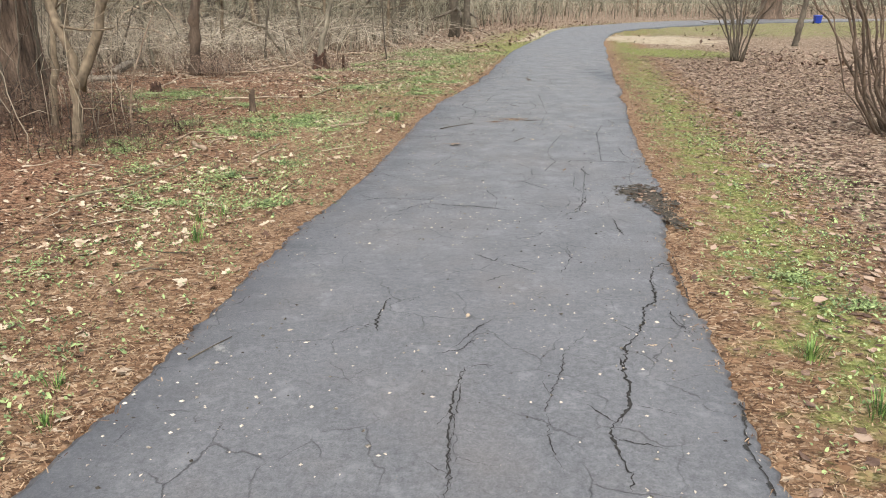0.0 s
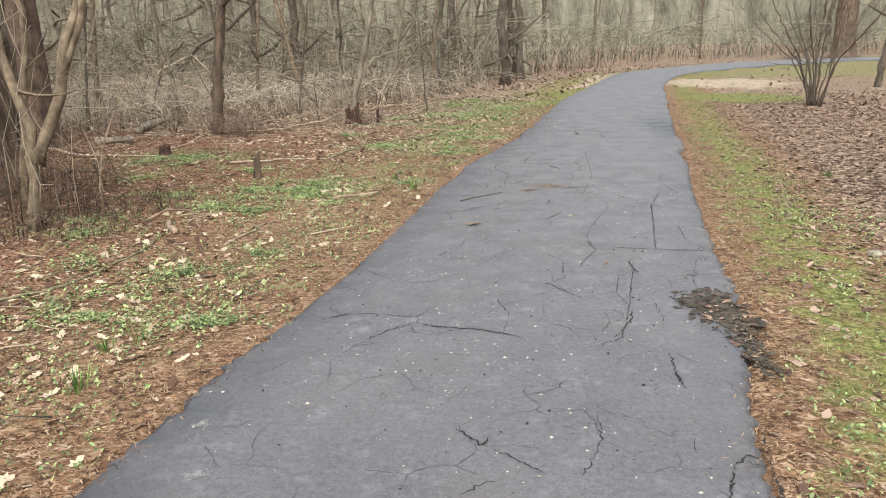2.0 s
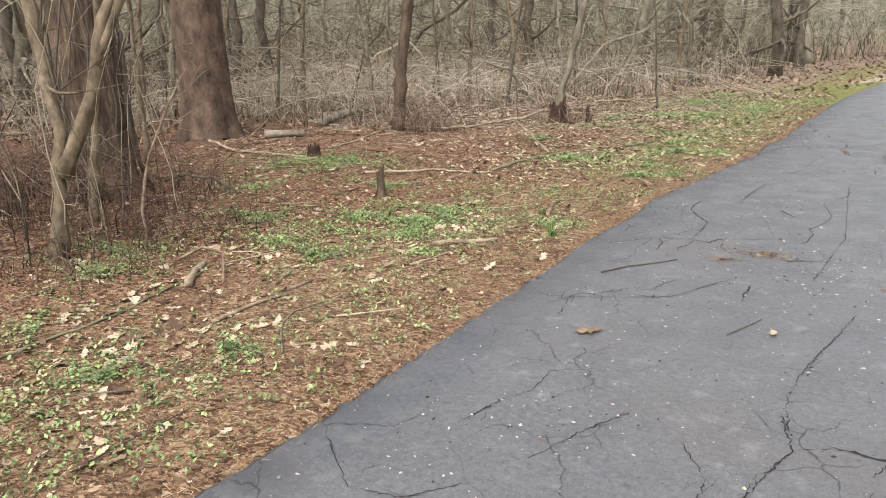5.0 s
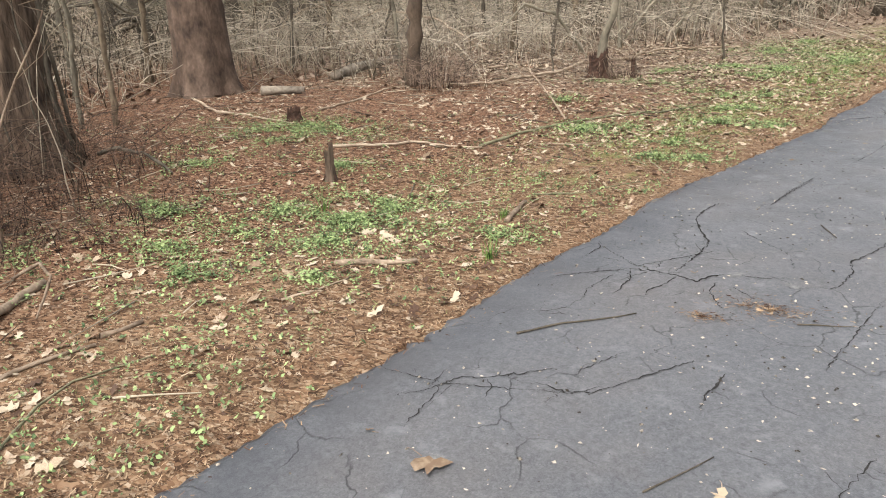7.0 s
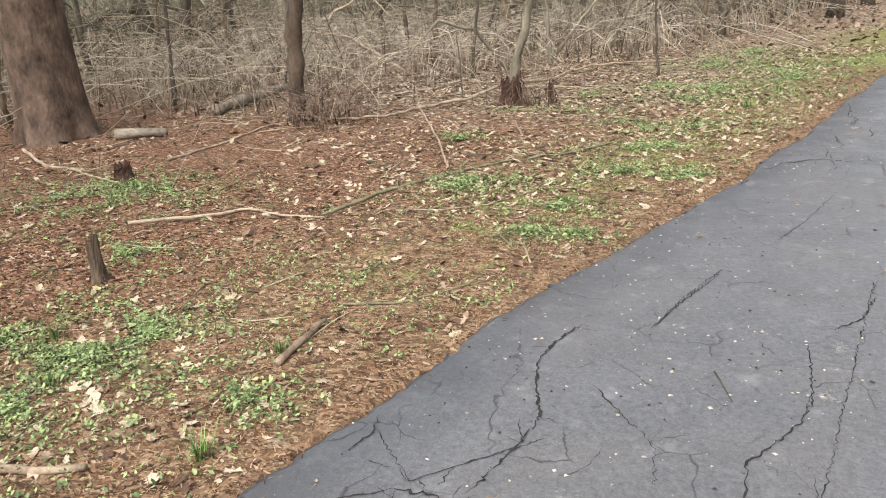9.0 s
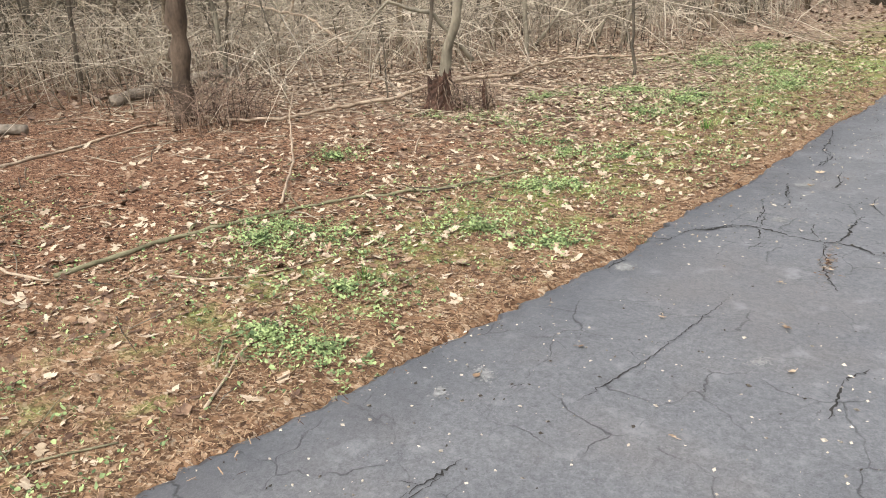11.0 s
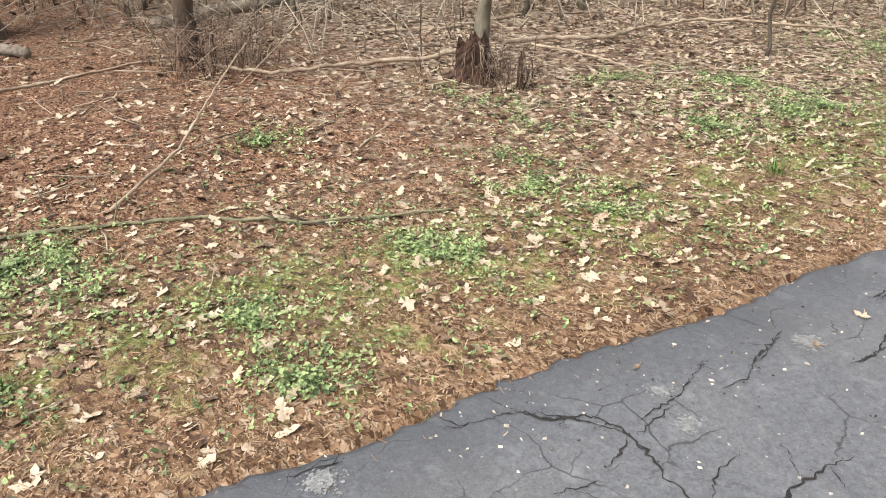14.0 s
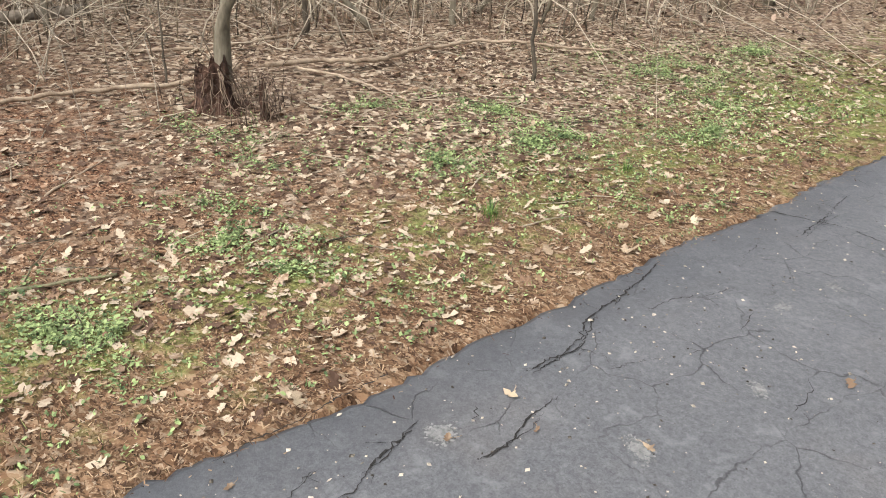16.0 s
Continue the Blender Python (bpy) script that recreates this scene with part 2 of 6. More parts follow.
def ground_material():
    """Leaf mould; the attribute 'cover' carries moss (r), bare sand (g), fallen leaves (b) and pine duff (alpha)."""
    m = bpy.data.materials.new("leaf_mould")
    m.use_nodes = True
    n, k = m.node_tree.nodes, m.node_tree.links
    bsdf = n["Principled BSDF"]
    bsdf.inputs["Roughness"].default_value = 0.95
    bsdf.inputs["Specular IOR Level"].default_value = 0.15
    pos = n.new("ShaderNodeNewGeometry").outputs["Position"]
    at = n.new("ShaderNodeAttribute")
    at.attribute_name = "cover"
    sep = n.new("ShaderNodeSeparateColor")
    k.new(at.outputs["Color"], sep.inputs[0])

    def noise_tex(scale, detail=8, rough=0.6):
        t = n.new("ShaderNodeTexNoise")
        t.inputs["Scale"].default_value, t.inputs["Detail"].default_value, t.inputs["Roughness"].default_value = scale, detail, rough
        k.new(pos, t.inputs["Vector"])
        return t.outputs[0]

    def ramp(src, *stops):
        r = n.new("ShaderNodeValToRGB")
        r.color_ramp.elements[0].position, r.color_ramp.elements[1].position = stops[0][0], stops[-1][0]
        r.color_ramp.elements[0].color, r.color_ramp.elements[1].color = (*stops[0][1], 1), (*stops[-1][1], 1)
        for p, c in stops[1:-1]:
            r.color_ramp.elements.new(p).color = (*c, 1)
        k.new(src, r.inputs[0])
        return r.outputs[0]

    def mix(f, a, b):
        x = n.new("ShaderNodeMix")
        x.data_type = "RGBA"
        k.new(f, x.inputs[0]), k.new(a, x.inputs[6]), k.new(b, x.inputs[7])
        return x.outputs[2]

    def mask(channel, src, gain=4.5, cut=0.55):
        a = n.new("ShaderNodeMath")
        a.operation = "ADD"
        k.new(channel, a.inputs[0]), k.new(src, a.inputs[1])
        s = n.new("ShaderNodeMapRange")
        s.inputs["From Min"].default_value, s.inputs["From Max"].default_value = 1.0 - cut + 0.35, 1.0 - cut + 0.35 + 1 / gain
        k.new(a.outputs[0], s.inputs["Value"])
        return s.outputs[0]

    def flakes(turn, fine, wide):
        """Long random cells, one value each: needles, bark chips and leaf crumbs lying one way."""
        shake = n.new("ShaderNodeTexNoise")
        shake.inputs["Scale"].default_value, shake.inputs["Detail"].default_value = 17, 3
        k.new(pos, shake.inputs["Vector"])
        warp = n.new("ShaderNodeVectorMath")
        warp.operation = "MULTIPLY_ADD"
        warp.inputs[1].default_value = (0.07, 0.07, 0)
        k.new(shake.outputs[1], warp.inputs[0]), k.new(pos, warp.inputs[2])
        mp = n.new("ShaderNodeMapping")
        mp.inputs["Rotation"].default_value, mp.inputs["Scale"].default_value = (0, 0, turn), (fine, wide, 1)
        k.new(warp.outputs[0], mp.inputs[0])
        cells = n.new("ShaderNodeTexVoronoi")
        cells.voronoi_dimensions, cells.inputs["Scale"].default_value = "2D", 1.0
        k.new(mp.outputs[0], cells.inputs["Vector"])
        one = n.new("ShaderNodeSeparateColor")
        k.new(cells.outputs["Color"], one.inputs[0])
        return one.outputs[0]

    def choose(src, a, b):
        x = n.new("ShaderNodeMix")
        k.new(ramp(src, (0.48, (0, 0, 0)), (0.52, (1, 1, 1))), x.inputs[0]), k.new(a, x.inputs[2]), k.new(b, x.inputs[3])
        return x.outputs[0]

    chip = choose(noise_tex(19, 2), choose(noise_tex(31, 2), flakes(0.4, 44, 125), flakes(1.9, 40, 110)), flakes(1.1, 30, 62))
    duff = ramp(chip, (0.06, (0.032, 0.016, 0.009)), (0.32, (0.142, 0.078, 0.042)), (0.60, (0.248, 0.149, 0.086)), (0.86, (0.35, 0.243, 0.155)), (1.0, (0.47, 0.375, 0.27)))
    patch = ramp(noise_tex(3.0, 6), (0.35, (0.115, 0.060, 0.033)), (0.65, (0.25, 0.162, 0.096)))
    x = n.new("ShaderNodeMix")
    x.data_type = "RGBA"
    x.inputs[0].default_value = 0.32
    k.new(duff, x.inputs[6]), k.new(patch, x.inputs[7])
    col = x.outputs[2]
    red = ramp(chip, (0.08, (0.026, 0.012, 0.007)), (0.36, (0.138, 0.067, 0.038)), (0.68, (0.222, 0.123, 0.073)), (0.90, (0.32, 0.200, 0.128)), (1.0, (0.44, 0.32, 0.22)))
    col = mix(at.outputs["Alpha"], col, red)
    vor = n.new("ShaderNodeTexVoronoi")
    vor.inputs["Scale"].default_value = 24
    k.new(pos, vor.inputs["Vector"])
    sepv = n.new("ShaderNodeSeparateColor")
    k.new(vor.outputs["Color"], sepv.inputs[0])
    leaves = ramp(sepv.outputs[0], (0.0, (0.045, 0.026, 0.018)), (0.4, (0.17, 0.115, 0.077)), (0.75, (0.29, 0.215, 0.150)), (1.0, (0.46, 0.375, 0.285)))
    col = mix(mask(sep.outputs[2], noise_tex(7, 5)), col, leaves)
    moss = ramp(noise_tex(24, 8, 0.8), (0.36, (0.075, 0.064, 0.022)), (0.46, (0.135, 0.148, 0.044)), (0.55, (0.215, 0.236, 0.076)), (0.68, (0.34, 0.315, 0.165)))
    col = mix(mask(sep.outputs[0], noise_tex(5, 6)), col, moss)
    sand = ramp(noise_tex(8, 8), (0.35, (0.27, 0.22, 0.145)), (0.65, (0.45, 0.38, 0.28)))
    col = mix(mask(sep.outputs[1], noise_tex(2, 6)), col, sand)
    k.new(col, bsdf.inputs["Base Color"])
    b = n.new("ShaderNodeBump")
    b.inputs["Strength"].default_value, b.inputs["Distance"].default_value = 0.9, 0.03
    k.new(choose(noise_tex(11, 4), chip, noise_tex(34, 8, 0.75)), b.inputs["Height"])
    k.new(b.outputs[0], bsdf.inputs["Normal"])
    return m


ASPHALT, GROUND = asphalt_material(), ground_material()


# ---------------------------------------------------------------- mesh helpers
class Geo:
    """Gathers quads and triangles, then links them as one mesh object."""

    def __init__(self):
        self.v, self.q, self.t, self.n = [], [], [], 0

    def add(self, v, quads=None, tris=None):
        v = np.asarray(v, dtype=np.float64).reshape(-1, 3)
        self.v.append(v)
        if quads is not None and len(quads):
            self.q.append(np.asarray(quads) + self.n)
        if tris is not None and len(tris):
            self.t.append(np.asarray(tris) + self.n)
        self.n += len(v)

    def tube(self, pts, radii, sides=6, lump=0.0, rng=None):
        pts = np.asarray(pts, float)
        radii = np.asarray(radii, float)
        tan = np.gradient(pts, axis=0)
        tan /= np.linalg.norm(tan, axis=1)[:, None] + 1e-9
        ref = np.array([0.31, 0.95, 0.08]) if abs(tan[:, 2]).mean() > 0.6 else np.array([0.05, 0.1, 0.99])
        a = np.cross(tan, ref)
        a /= np.linalg.norm(a, axis=1)[:, None] + 1e-9
        b = np.cross(tan, a)
        th = np.arange(sides) * 2 * np.pi / sides
        r = radii[:, None] * np.ones(sides)
        if lump and rng is not None:
            r = r * (1 + rng.normal(0, lump, r.shape))
        v = pts[:, None, :] + r[..., None] * (np.cos(th)[None, :, None] * a[:, None, :] + np.sin(th)[None, :, None] * b[:, None, :])
        rings = len(pts)
        i = (np.arange(rings - 1)[:, None] * sides + np.arange(sides)[None, :])
        j = (np.arange(rings - 1)[:, None] * sides + (np.arange(sides)[None, :] + 1) % sides)
        q = np.stack([i, j, j + sides, i + sides], -1).reshape(-1, 4)
        fan = [(0, s + 1, s) for s in range(1, sides - 1)] + [((rings - 1) * sides, (rings - 1) * sides + s, (rings - 1) * sides + s + 1) for s in range(1, sides - 1)]
        self.add(v, q, fan)

    def mesh(self, name, mat, smooth=True):
        v = np.concatenate(self.v)
        q = np.concatenate(self.q) if self.q else np.zeros((0, 4), int)
        t = np.concatenate(self.t) if self.t else np.zeros((0, 3), int)
        me = bpy.data.meshes.new(name)
        me.vertices.add(len(v))
        me.vertices.foreach_set("co", v.ravel())
        loops = np.concatenate([q.ravel(), t.ravel()]).astype(np.int32)
        me.loops.add(len(loops))
        me.loops.foreach_set("vertex_index", loops)
        starts = np.concatenate([np.arange(len(q)) * 4, len(q) * 4 + np.arange(len(t)) * 3]).astype(np.int32)
        me.polygons.add(len(starts))
        me.polygons.foreach_set("loop_start", starts)
        me.polygons.foreach_set("use_smooth", np.full(len(starts), smooth))
        me.update(calc_edges=True)
        me.validate()
        me.materials.append(mat)
        return me


def part(name, geo, mat, parent=None, label="", smooth=True):
    ob = new(name, geo.mesh(name, mat, smooth))
    ob.parent = parent
    return tagged(ob, label)


def wander(pts, step, amp, rng):
    """A polyline through the points, cut into steps and shaken sideways."""
    pts = [np.asarray(p, float) for p in pts]
    out = [pts[0]]
    for a, b in zip(pts, pts[1:]):
        n = max(1, int(np.linalg.norm(b - a) / step))
        for s in range(1, n + 1):
            p = a + (b - a) * s / n
            out.append(p + rng.normal(0, amp, len(p)) * (0.35 if s == n else 1.0))
    return np.array(out)


# ---------------------------------------------------------------- lie of the land
EDGE_LEFT = [(-1.9, -14), (-1.62, -6), (-1.40, -2), (-1.33, 0.4), (-1.25, 1.37), (-1.13, 2.37), (-0.97, 3.84), (-0.70, 5.39), (-0.55, 6.5), (-0.42, 7.6), (-0.29, 9.05), (-0.08, 10.2), (0.16, 11.4), (0.38, 12.4), (0.61, 13.6), (0.84, 15.1), (1.40, 18.7), (1.72, 20.8), (2.95, 26.5), (5.3, 36.4), (7.9, 41.2), (12.0, 47.0), (19.0, 52.8), (32.0, 57.0), (60.0, 59.5)]
EDGE_RIGHT = [(0.55, -14), (0.78, -6), (0.93, -2), (1.02, 0.4), (1.11, 1.42), (1.21, 2.32), (1.34, 3.6), (1.72, 5.18), (1.86, 6.4), (2.04, 7.6), (2.30, 9.05), (2.50, 10.2), (2.70, 11.4), (2.87, 12.4), (3.06, 13.6), (3.32, 15.1), (3.93, 18.7), (4.30, 20.8), (5.30, 26.3), (7.7, 34.6), (10.6, 38.9), (15.0, 43.8), (21.5, 48.6), (33.0, 52.6), (60.0, 55.0)]


def along(points, s):
    """Places on an edge at parameters s, counted in its points; smooth."""
    p = np.array(points, float)
    i = np.clip(np.floor(s).astype(int), 0, len(p) - 2)
    u = (s - i)[:, None]
    m = np.gradient(p, axis=0)
    p0, p1, m0, m1 = p[i], p[i + 1], m[i], m[i + 1]
    d = np.linalg.norm(p1 - p0, axis=1)[:, None]
    m0 = m0 / (np.linalg.norm(m0, axis=1)[:, None]) * d
    m1 = m1 / (np.linalg.norm(m1, axis=1)[:, None]) * d
    return (2 * u**3 - 3 * u**2 + 1) * p0 + (u**3 - 2 * u**2 + u) * m0 + (-2 * u**3 + 3 * u**2) * p1 + (u**3 - u**2) * m1


DENSE = np.linspace(0, len(EDGE_LEFT) - 1, 700)
DL, DR = along(EDGE_LEFT, DENSE), along(EDGE_RIGHT, DENSE)


def beside(x, y):
    """Metres from the path: below 0 on it, and the side: -1 left, +1 right."""
    x, y = np.asarray(x, float), np.asarray(y, float)
    if x.size > 20000:
        cut = np.array_split(np.arange(x.size), x.size // 20000 + 1)
        r = [beside(x.ravel()[c], y.ravel()[c]) for c in cut]
        return np.concatenate([a for a, _ in r]).reshape(x.shape), np.concatenate([b for _, b in r]).reshape(x.shape)
    shape = x.shape
    x, y = x.ravel(), y.ravel()
    mid = (DL + DR) / 2
    d2 = (x[:, None] - mid[None, :, 0])**2 + (y[:, None] - mid[None, :, 1])**2
    i = d2.argmin(1)
    ax = DR[i] - DL[i]
    w = np.linalg.norm(ax, axis=1)
    t = ((x - mid[i, 0]) * ax[:, 0] + (y - mid[i, 1]) * ax[:, 1]) / w
    far = np.sqrt(d2.min(1))
    over = np.where(np.abs(t) > 0.2, np.maximum(np.abs(t), np.where(far > 3, far, 0)), np.abs(t)) - w / 2
    return over.reshape(shape), np.where(t < 0, -1.0, 1.0).reshape(shape)


WAVES = [(random.uniform(0.4, 3.5), random.uniform(0, 6.28), random.uniform(0, 6.28)) for _ in range(14)]


def bumps(x, y):
    z = 0
    for f, a, b in WAVES:
        z = z + np.sin(f * (x * math.cos(a) + y * math.sin(a)) + b) / (1 + f)
    return z


def ground_z(x, y):
    d, side = beside(x, y)
    drop = np.where(side < 0, 0.075, 0.045)
    z = -0.014 - drop * np.clip(d / 1.6, 0, 1)**0.8 + 0.014 * bumps(x, y) * np.clip(d / 0.7, 0, 1)
    return np.where(d < -0.06, -0.09, np.where(d < 0.0, -0.03, z))


def gz(x, y):
    return float(ground_z(np.array([x]), np.array([y]))[0])


def stretch_axis(lo, hi, step, ends):
    inner = list(np.arange(lo, hi + 1e-6, step))
    a, s = [], step
    v = lo
    while v > -ends:
        s *= 1.16
        v -= s
        a.append(v)
    b, s, v = [], step, hi
    while v < ends:
        s *= 1.16
        v += s
        b.append(v)
    return np.array(a[::-1] + inner + b)


def build_ground():
    xs, ys = stretch_axis(-7, 6, 0.075, 600), stretch_axis(0, 21, 0.075, 600)
    X, Y = np.meshgrid(xs, ys)
    Z = ground_z(X, Y)
    far = np.hypot(X, Y - 15)
    Z = Z + np.clip((far - 40) / 300, 0, 1) * 2.0
    nx = len(xs)
    i = (np.arange(len(ys) - 1)[:, None] * nx + np.arange(nx - 1)[None, :])
    g = Geo()
    g.add(np.stack([X, Y, Z], -1), np.stack([i, i + 1, i + nx + 1, i + nx], -1).reshape(-1, 4))
    me = g.mesh("ground", GROUND)
    d, side = beside(X, Y)
    moss = np.where(side > 0, np.exp(-((d - 0.62) / 0.60)**2) * 0.46, np.exp(-((d - 0.9) / 0.9)**2) * (0.25 + 0.75 * np.clip((Y - 7) / 6, 0, 1)) * 0.385)
    moss = np.maximum(moss, 1.0 * np.exp(-(((X - 6.3) / 1.7)**2 + ((Y - 21.3) / 1.9)**2)))
    moss = np.maximum(moss, np.where((side > 0) & (Y > 26), 0.42 * np.clip((Y - 26) / 6, 0, 1), 0))
    moss = np.maximum(moss, np.where((side < 0) & (Y > 15), np.clip((Y - 15) / 5, 0, 1) * 0.50 * np.exp(-(d / 3.2)**2), 0))
    sand = np.exp(-(((X - 7.6) / 2.6)**2 + ((Y - 28.0) / 3.2)**2)) * 0.85
    sand = np.maximum(sand, np.where((side < 0) & (Y > 26), np.exp(-((d - 0.4) / 0.5)**2) * 0.6, 0))
    leaf = np.where(side > 0, np.clip((d - 0.9) / 0.8, 0, 1) * 0.75, np.clip((Y - 11) / 6, 0, 1) * np.clip(d / 2, 0, 1) * 0.55)
    leaf = np.maximum(leaf, np.clip((far - 16) / 10, 0, 1) * 0.6)
    pine = np.where(side < 0, np.clip((d - 1.3) / 1.4, 0, 1), 0.0) * np.clip((19 - Y) / 4, 0, 1)
    cov = np.stack([moss, sand, leaf, pine], -1)
    att = me.color_attributes.new("cover", "FLOAT_COLOR", "POINT")
    att.data.foreach_set("color", cov.astype(np.float32).ravel())
    ob = new("ground", me)
    tagged(ob, "woodland floor of reddish needles, brown leaves and thin moss", "ground", kind="structure")
    return ob


def build_path():
    """The asphalt strip: flat top with a ragged edge and a broken side."""
    rng = np.random.default_rng(5)
    s = [0.0]
    p = np.array(EDGE_LEFT)
    while s[-1] < len(p) - 1:
        i = min(int(s[-1]), len(p) - 2)
        ln = np.linalg.norm(p[i + 1] - p[i])
        y = p[i][1] + (p[i + 1][1] - p[i][1]) * (s[-1] - i)
        step = 0.045 if -0.5 < y < 22 else 0.5
        s.append(s[-1] + step / ln)
    s = np.clip(np.array(s), 0, len(p) - 1)
    L, R = along(EDGE_LEFT, s), along(EDGE_RIGHT, s)
    ax = R - L
    ax /= np.linalg.norm(ax, axis=1)[:, None]
    k = np.arange(len(s))

    def rag(seed):
        r = np.random.default_rng(seed)
        slow = np.interp(k, k[::11], r.normal(0, 0.022, len(k[::11])))
        return slow + r.normal(0, 0.012, len(k)) + np.maximum(0, np.interp(k, k[::29], r.normal(-0.02, 0.03, len(k[::29]))))
    a, b = rag(1), rag(2)
    L, R = L + ax * a[:, None], R - ax * b[:, None]
    cols = 22
    u = np.linspace(0, 1, cols)
    top = L[:, None, :] * (1 - u)[None, :, None] + R[:, None, :] * u[None, :, None]
    X, Y = top[..., 0], top[..., 1]
    Z = np.zeros_like(X)
    lo = np.full((len(s), 1), -0.075)
    edge_drop = 0.010
    Z[:, 0] -= edge_drop
    Z[:, -1] -= edge_drop
    V = np.concatenate([np.stack([L[:, :1] - ax[:, :1] * 0.02, L[:, 1:] - ax[:, 1:] * 0.02, lo], -1), np.stack([X, Y, Z], -1), np.stack([R[:, :1] + ax[:, :1] * 0.02, R[:, 1:] + ax[:, 1:] * 0.02, lo], -1)], 1)
    # pull the second and last-but-one rows close to the rim, so that the arris is narrow
    V[:, 2, :2] = L + ax * 0.03
    V[:, cols - 1, :2] = R - ax * 0.03
    nx = cols + 2
    i = (np.arange(len(s) - 1)[:, None] * nx + np.arange(nx - 1)[None, :])
    g = Geo()
    g.add(V, np.stack([i, i + 1, i + nx + 1, i + nx], -1).reshape(-1, 4))
    ob = part("path", g, ASPHALT)
    # a soft oval, darker than the rest, near the right edge
    dark_spot = np.minimum(1, 1.3 * np.exp(-((V[..., 0] - 3.0) / 0.30)**2 - ((V[..., 1] - 14.1) / 1.5)**2))
    u = np.concatenate([[0], u, [1]])
    dark = np.maximum(np.clip(1 - u / 0.16, 0, 1) * 0.80 + np.clip((u - 0.9) / 0.1, 0, 1) * 0.45, dark_spot)
    att = ob.data.color_attributes.new("margin", "FLOAT_COLOR", "POINT")
    att.data.foreach_set("color", np.repeat(dark[..., None], 4, -1).astype(np.float32).ravel())
    return tagged(ob, "weathered grey asphalt footpath with many dark cracks", "path", kind="structure")


ground = build_ground()
path = build_path()


# ---------------------------------------------------------------- cracks and stains in the asphalt
CR = np.random.default_rng(11)


def crack(width, *pts, twigs=0.35):
    """A jagged crack that runs through the points, with short side cracks; width in metres."""
    g = Geo()

    # flat ribbons just above the asphalt, near-black in place of a shaded gap
    def ribbon(line, w):
        line = np.asarray(line)
        tan = np.gradient(line, axis=0)
        tan /= np.linalg.norm(tan, axis=1)[:, None] + 1e-9
        nor = np.stack([-tan[:, 1], tan[:, 0]], 1)
        slow = np.interp(np.arange(len(line)), np.arange(0, len(line) + 6, 6), CR.uniform(0.25, 1.25, len(np.arange(0, len(line) + 6, 6))))
        taper = slow * np.minimum(1, np.minimum(np.arange(len(line)), np.arange(len(line))[::-1]) / 4 + 0.15)
        a = w * taper * CR.uniform(0.1, 1.5, len(line))
        b = w * taper * CR.uniform(0.1, 1.5, len(line))
        lf, rt = line + nor * a[:, None], line - nor * b[:, None]
        z = np.full((len(line), 1), 0.0035 + 0.0001 * CR.uniform(0, 12))
        v = np.stack([np.hstack([lf, z]), np.hstack([rt, z])], 1)
        i = np.arange(len(line) - 1) * 2
        g.add(v, np.stack([i, i + 1, i + 3, i + 2], -1))
    main = wander([np.array(p, float) for p in pts], 0.015, 0.0045, CR)
    ribbon(main, width)
    for p in main[2:-2]:
        if CR.random() < twigs * 0.17:
            ang = CR.uniform(0, 6.28)
            ln = CR.uniform(0.03, 0.20)
            ribbon(wander([p, p + ln * np.array([math.cos(ang), math.sin(ang)])], 0.015, 0.004, CR), width * 0.45)
    if width >= MID:
        octa = np.array([(1, 0, 0), (0, 1, 0), (-1, 0, 0), (0, -1, 0), (0, 0, 0.8)])
        for p in main[::2]:
            if CR.random() < 0.6:
                r = CR.uniform(0.0012, 0.0042)
                v = octa * CR.uniform(0.5, 1.5, (5, 1)) * r
                g.add(v + np.array([p[0] + CR.normal(0, width), p[1] + CR.normal(0, width), 0.005]), tris=[(0, 1, 4), (1, 2, 4), (2, 3, 4), (3, 0, 4)])
    return part("crack", g, CRACK, path, smooth=False)


FINE, MID, WIDE = 0.0030, 0.0046, 0.0066
crack(FINE, (2.05, 8.2), (1.95, 8.9), (2.1, 9.6))
crack(FINE, (1.48, 17.11), (1.46, 17.92))
crack(MID, (0.75, 17.2), (1.6, 17.4), (2.3, 17.2))
crack(FINE, (0.57, 10.35), (0.61, 10.63), (0.71, 11.04))
crack(FINE, (0.05, 1.30), (0.07, 1.67), (0.12, 2.20))
crack(WIDE, (0.77, 2.24), (0.82, 2.37), (0.82, 2.43), (0.90, 2.55), (0.97, 2.71), (1.01, 2.88), (1.09, 2.96), (1.12, 3.11), (1.13, 3.24), (1.20, 3.44))
crack(MID, (1.20, 3.44), (1.26, 3.51), (1.32, 3.48))
crack(WIDE, (1.37, 3.67), (1.33, 3.46), (1.29, 3.16), (1.25, 2.94))
crack(MID, (1.17, 4.44), (1.16, 4.17), (1.17, 4.04))
crack(FINE, (1.11, 3.66), (1.09, 3.51))
crack(FINE, (0.47, 3.94), (0.61, 4.01), (0.69, 4.15))
crack(MID, (0.21, 3.66), (0.32, 3.53), (0.34, 3.61))
crack(FINE, (0.32, 3.53), (0.42, 3.46), (0.55, 3.35))
crack(FINE, (0.25, 3.19), (0.32, 3.27), (0.39, 3.31))
crack(MID, (-0.24, 2.96), (-0.27, 2.78), (-0.28, 2.65), (-0.26, 2.57))
crack(FINE, (-0.28, 2.65), (-0.37, 2.63), (-0.45, 2.54))
crack(FINE, (0.19, 2.52), (0.11, 2.40), (0.02, 2.36))
crack(FINE, (-0.15, 2.91), (-0.09, 2.98))
crack(FINE, (-0.87, 2.22), (-0.86, 2.27), (-0.85, 2.31))
crack(FINE, (1.11, 2.79), (1.12, 2.67), (1.16, 2.56))
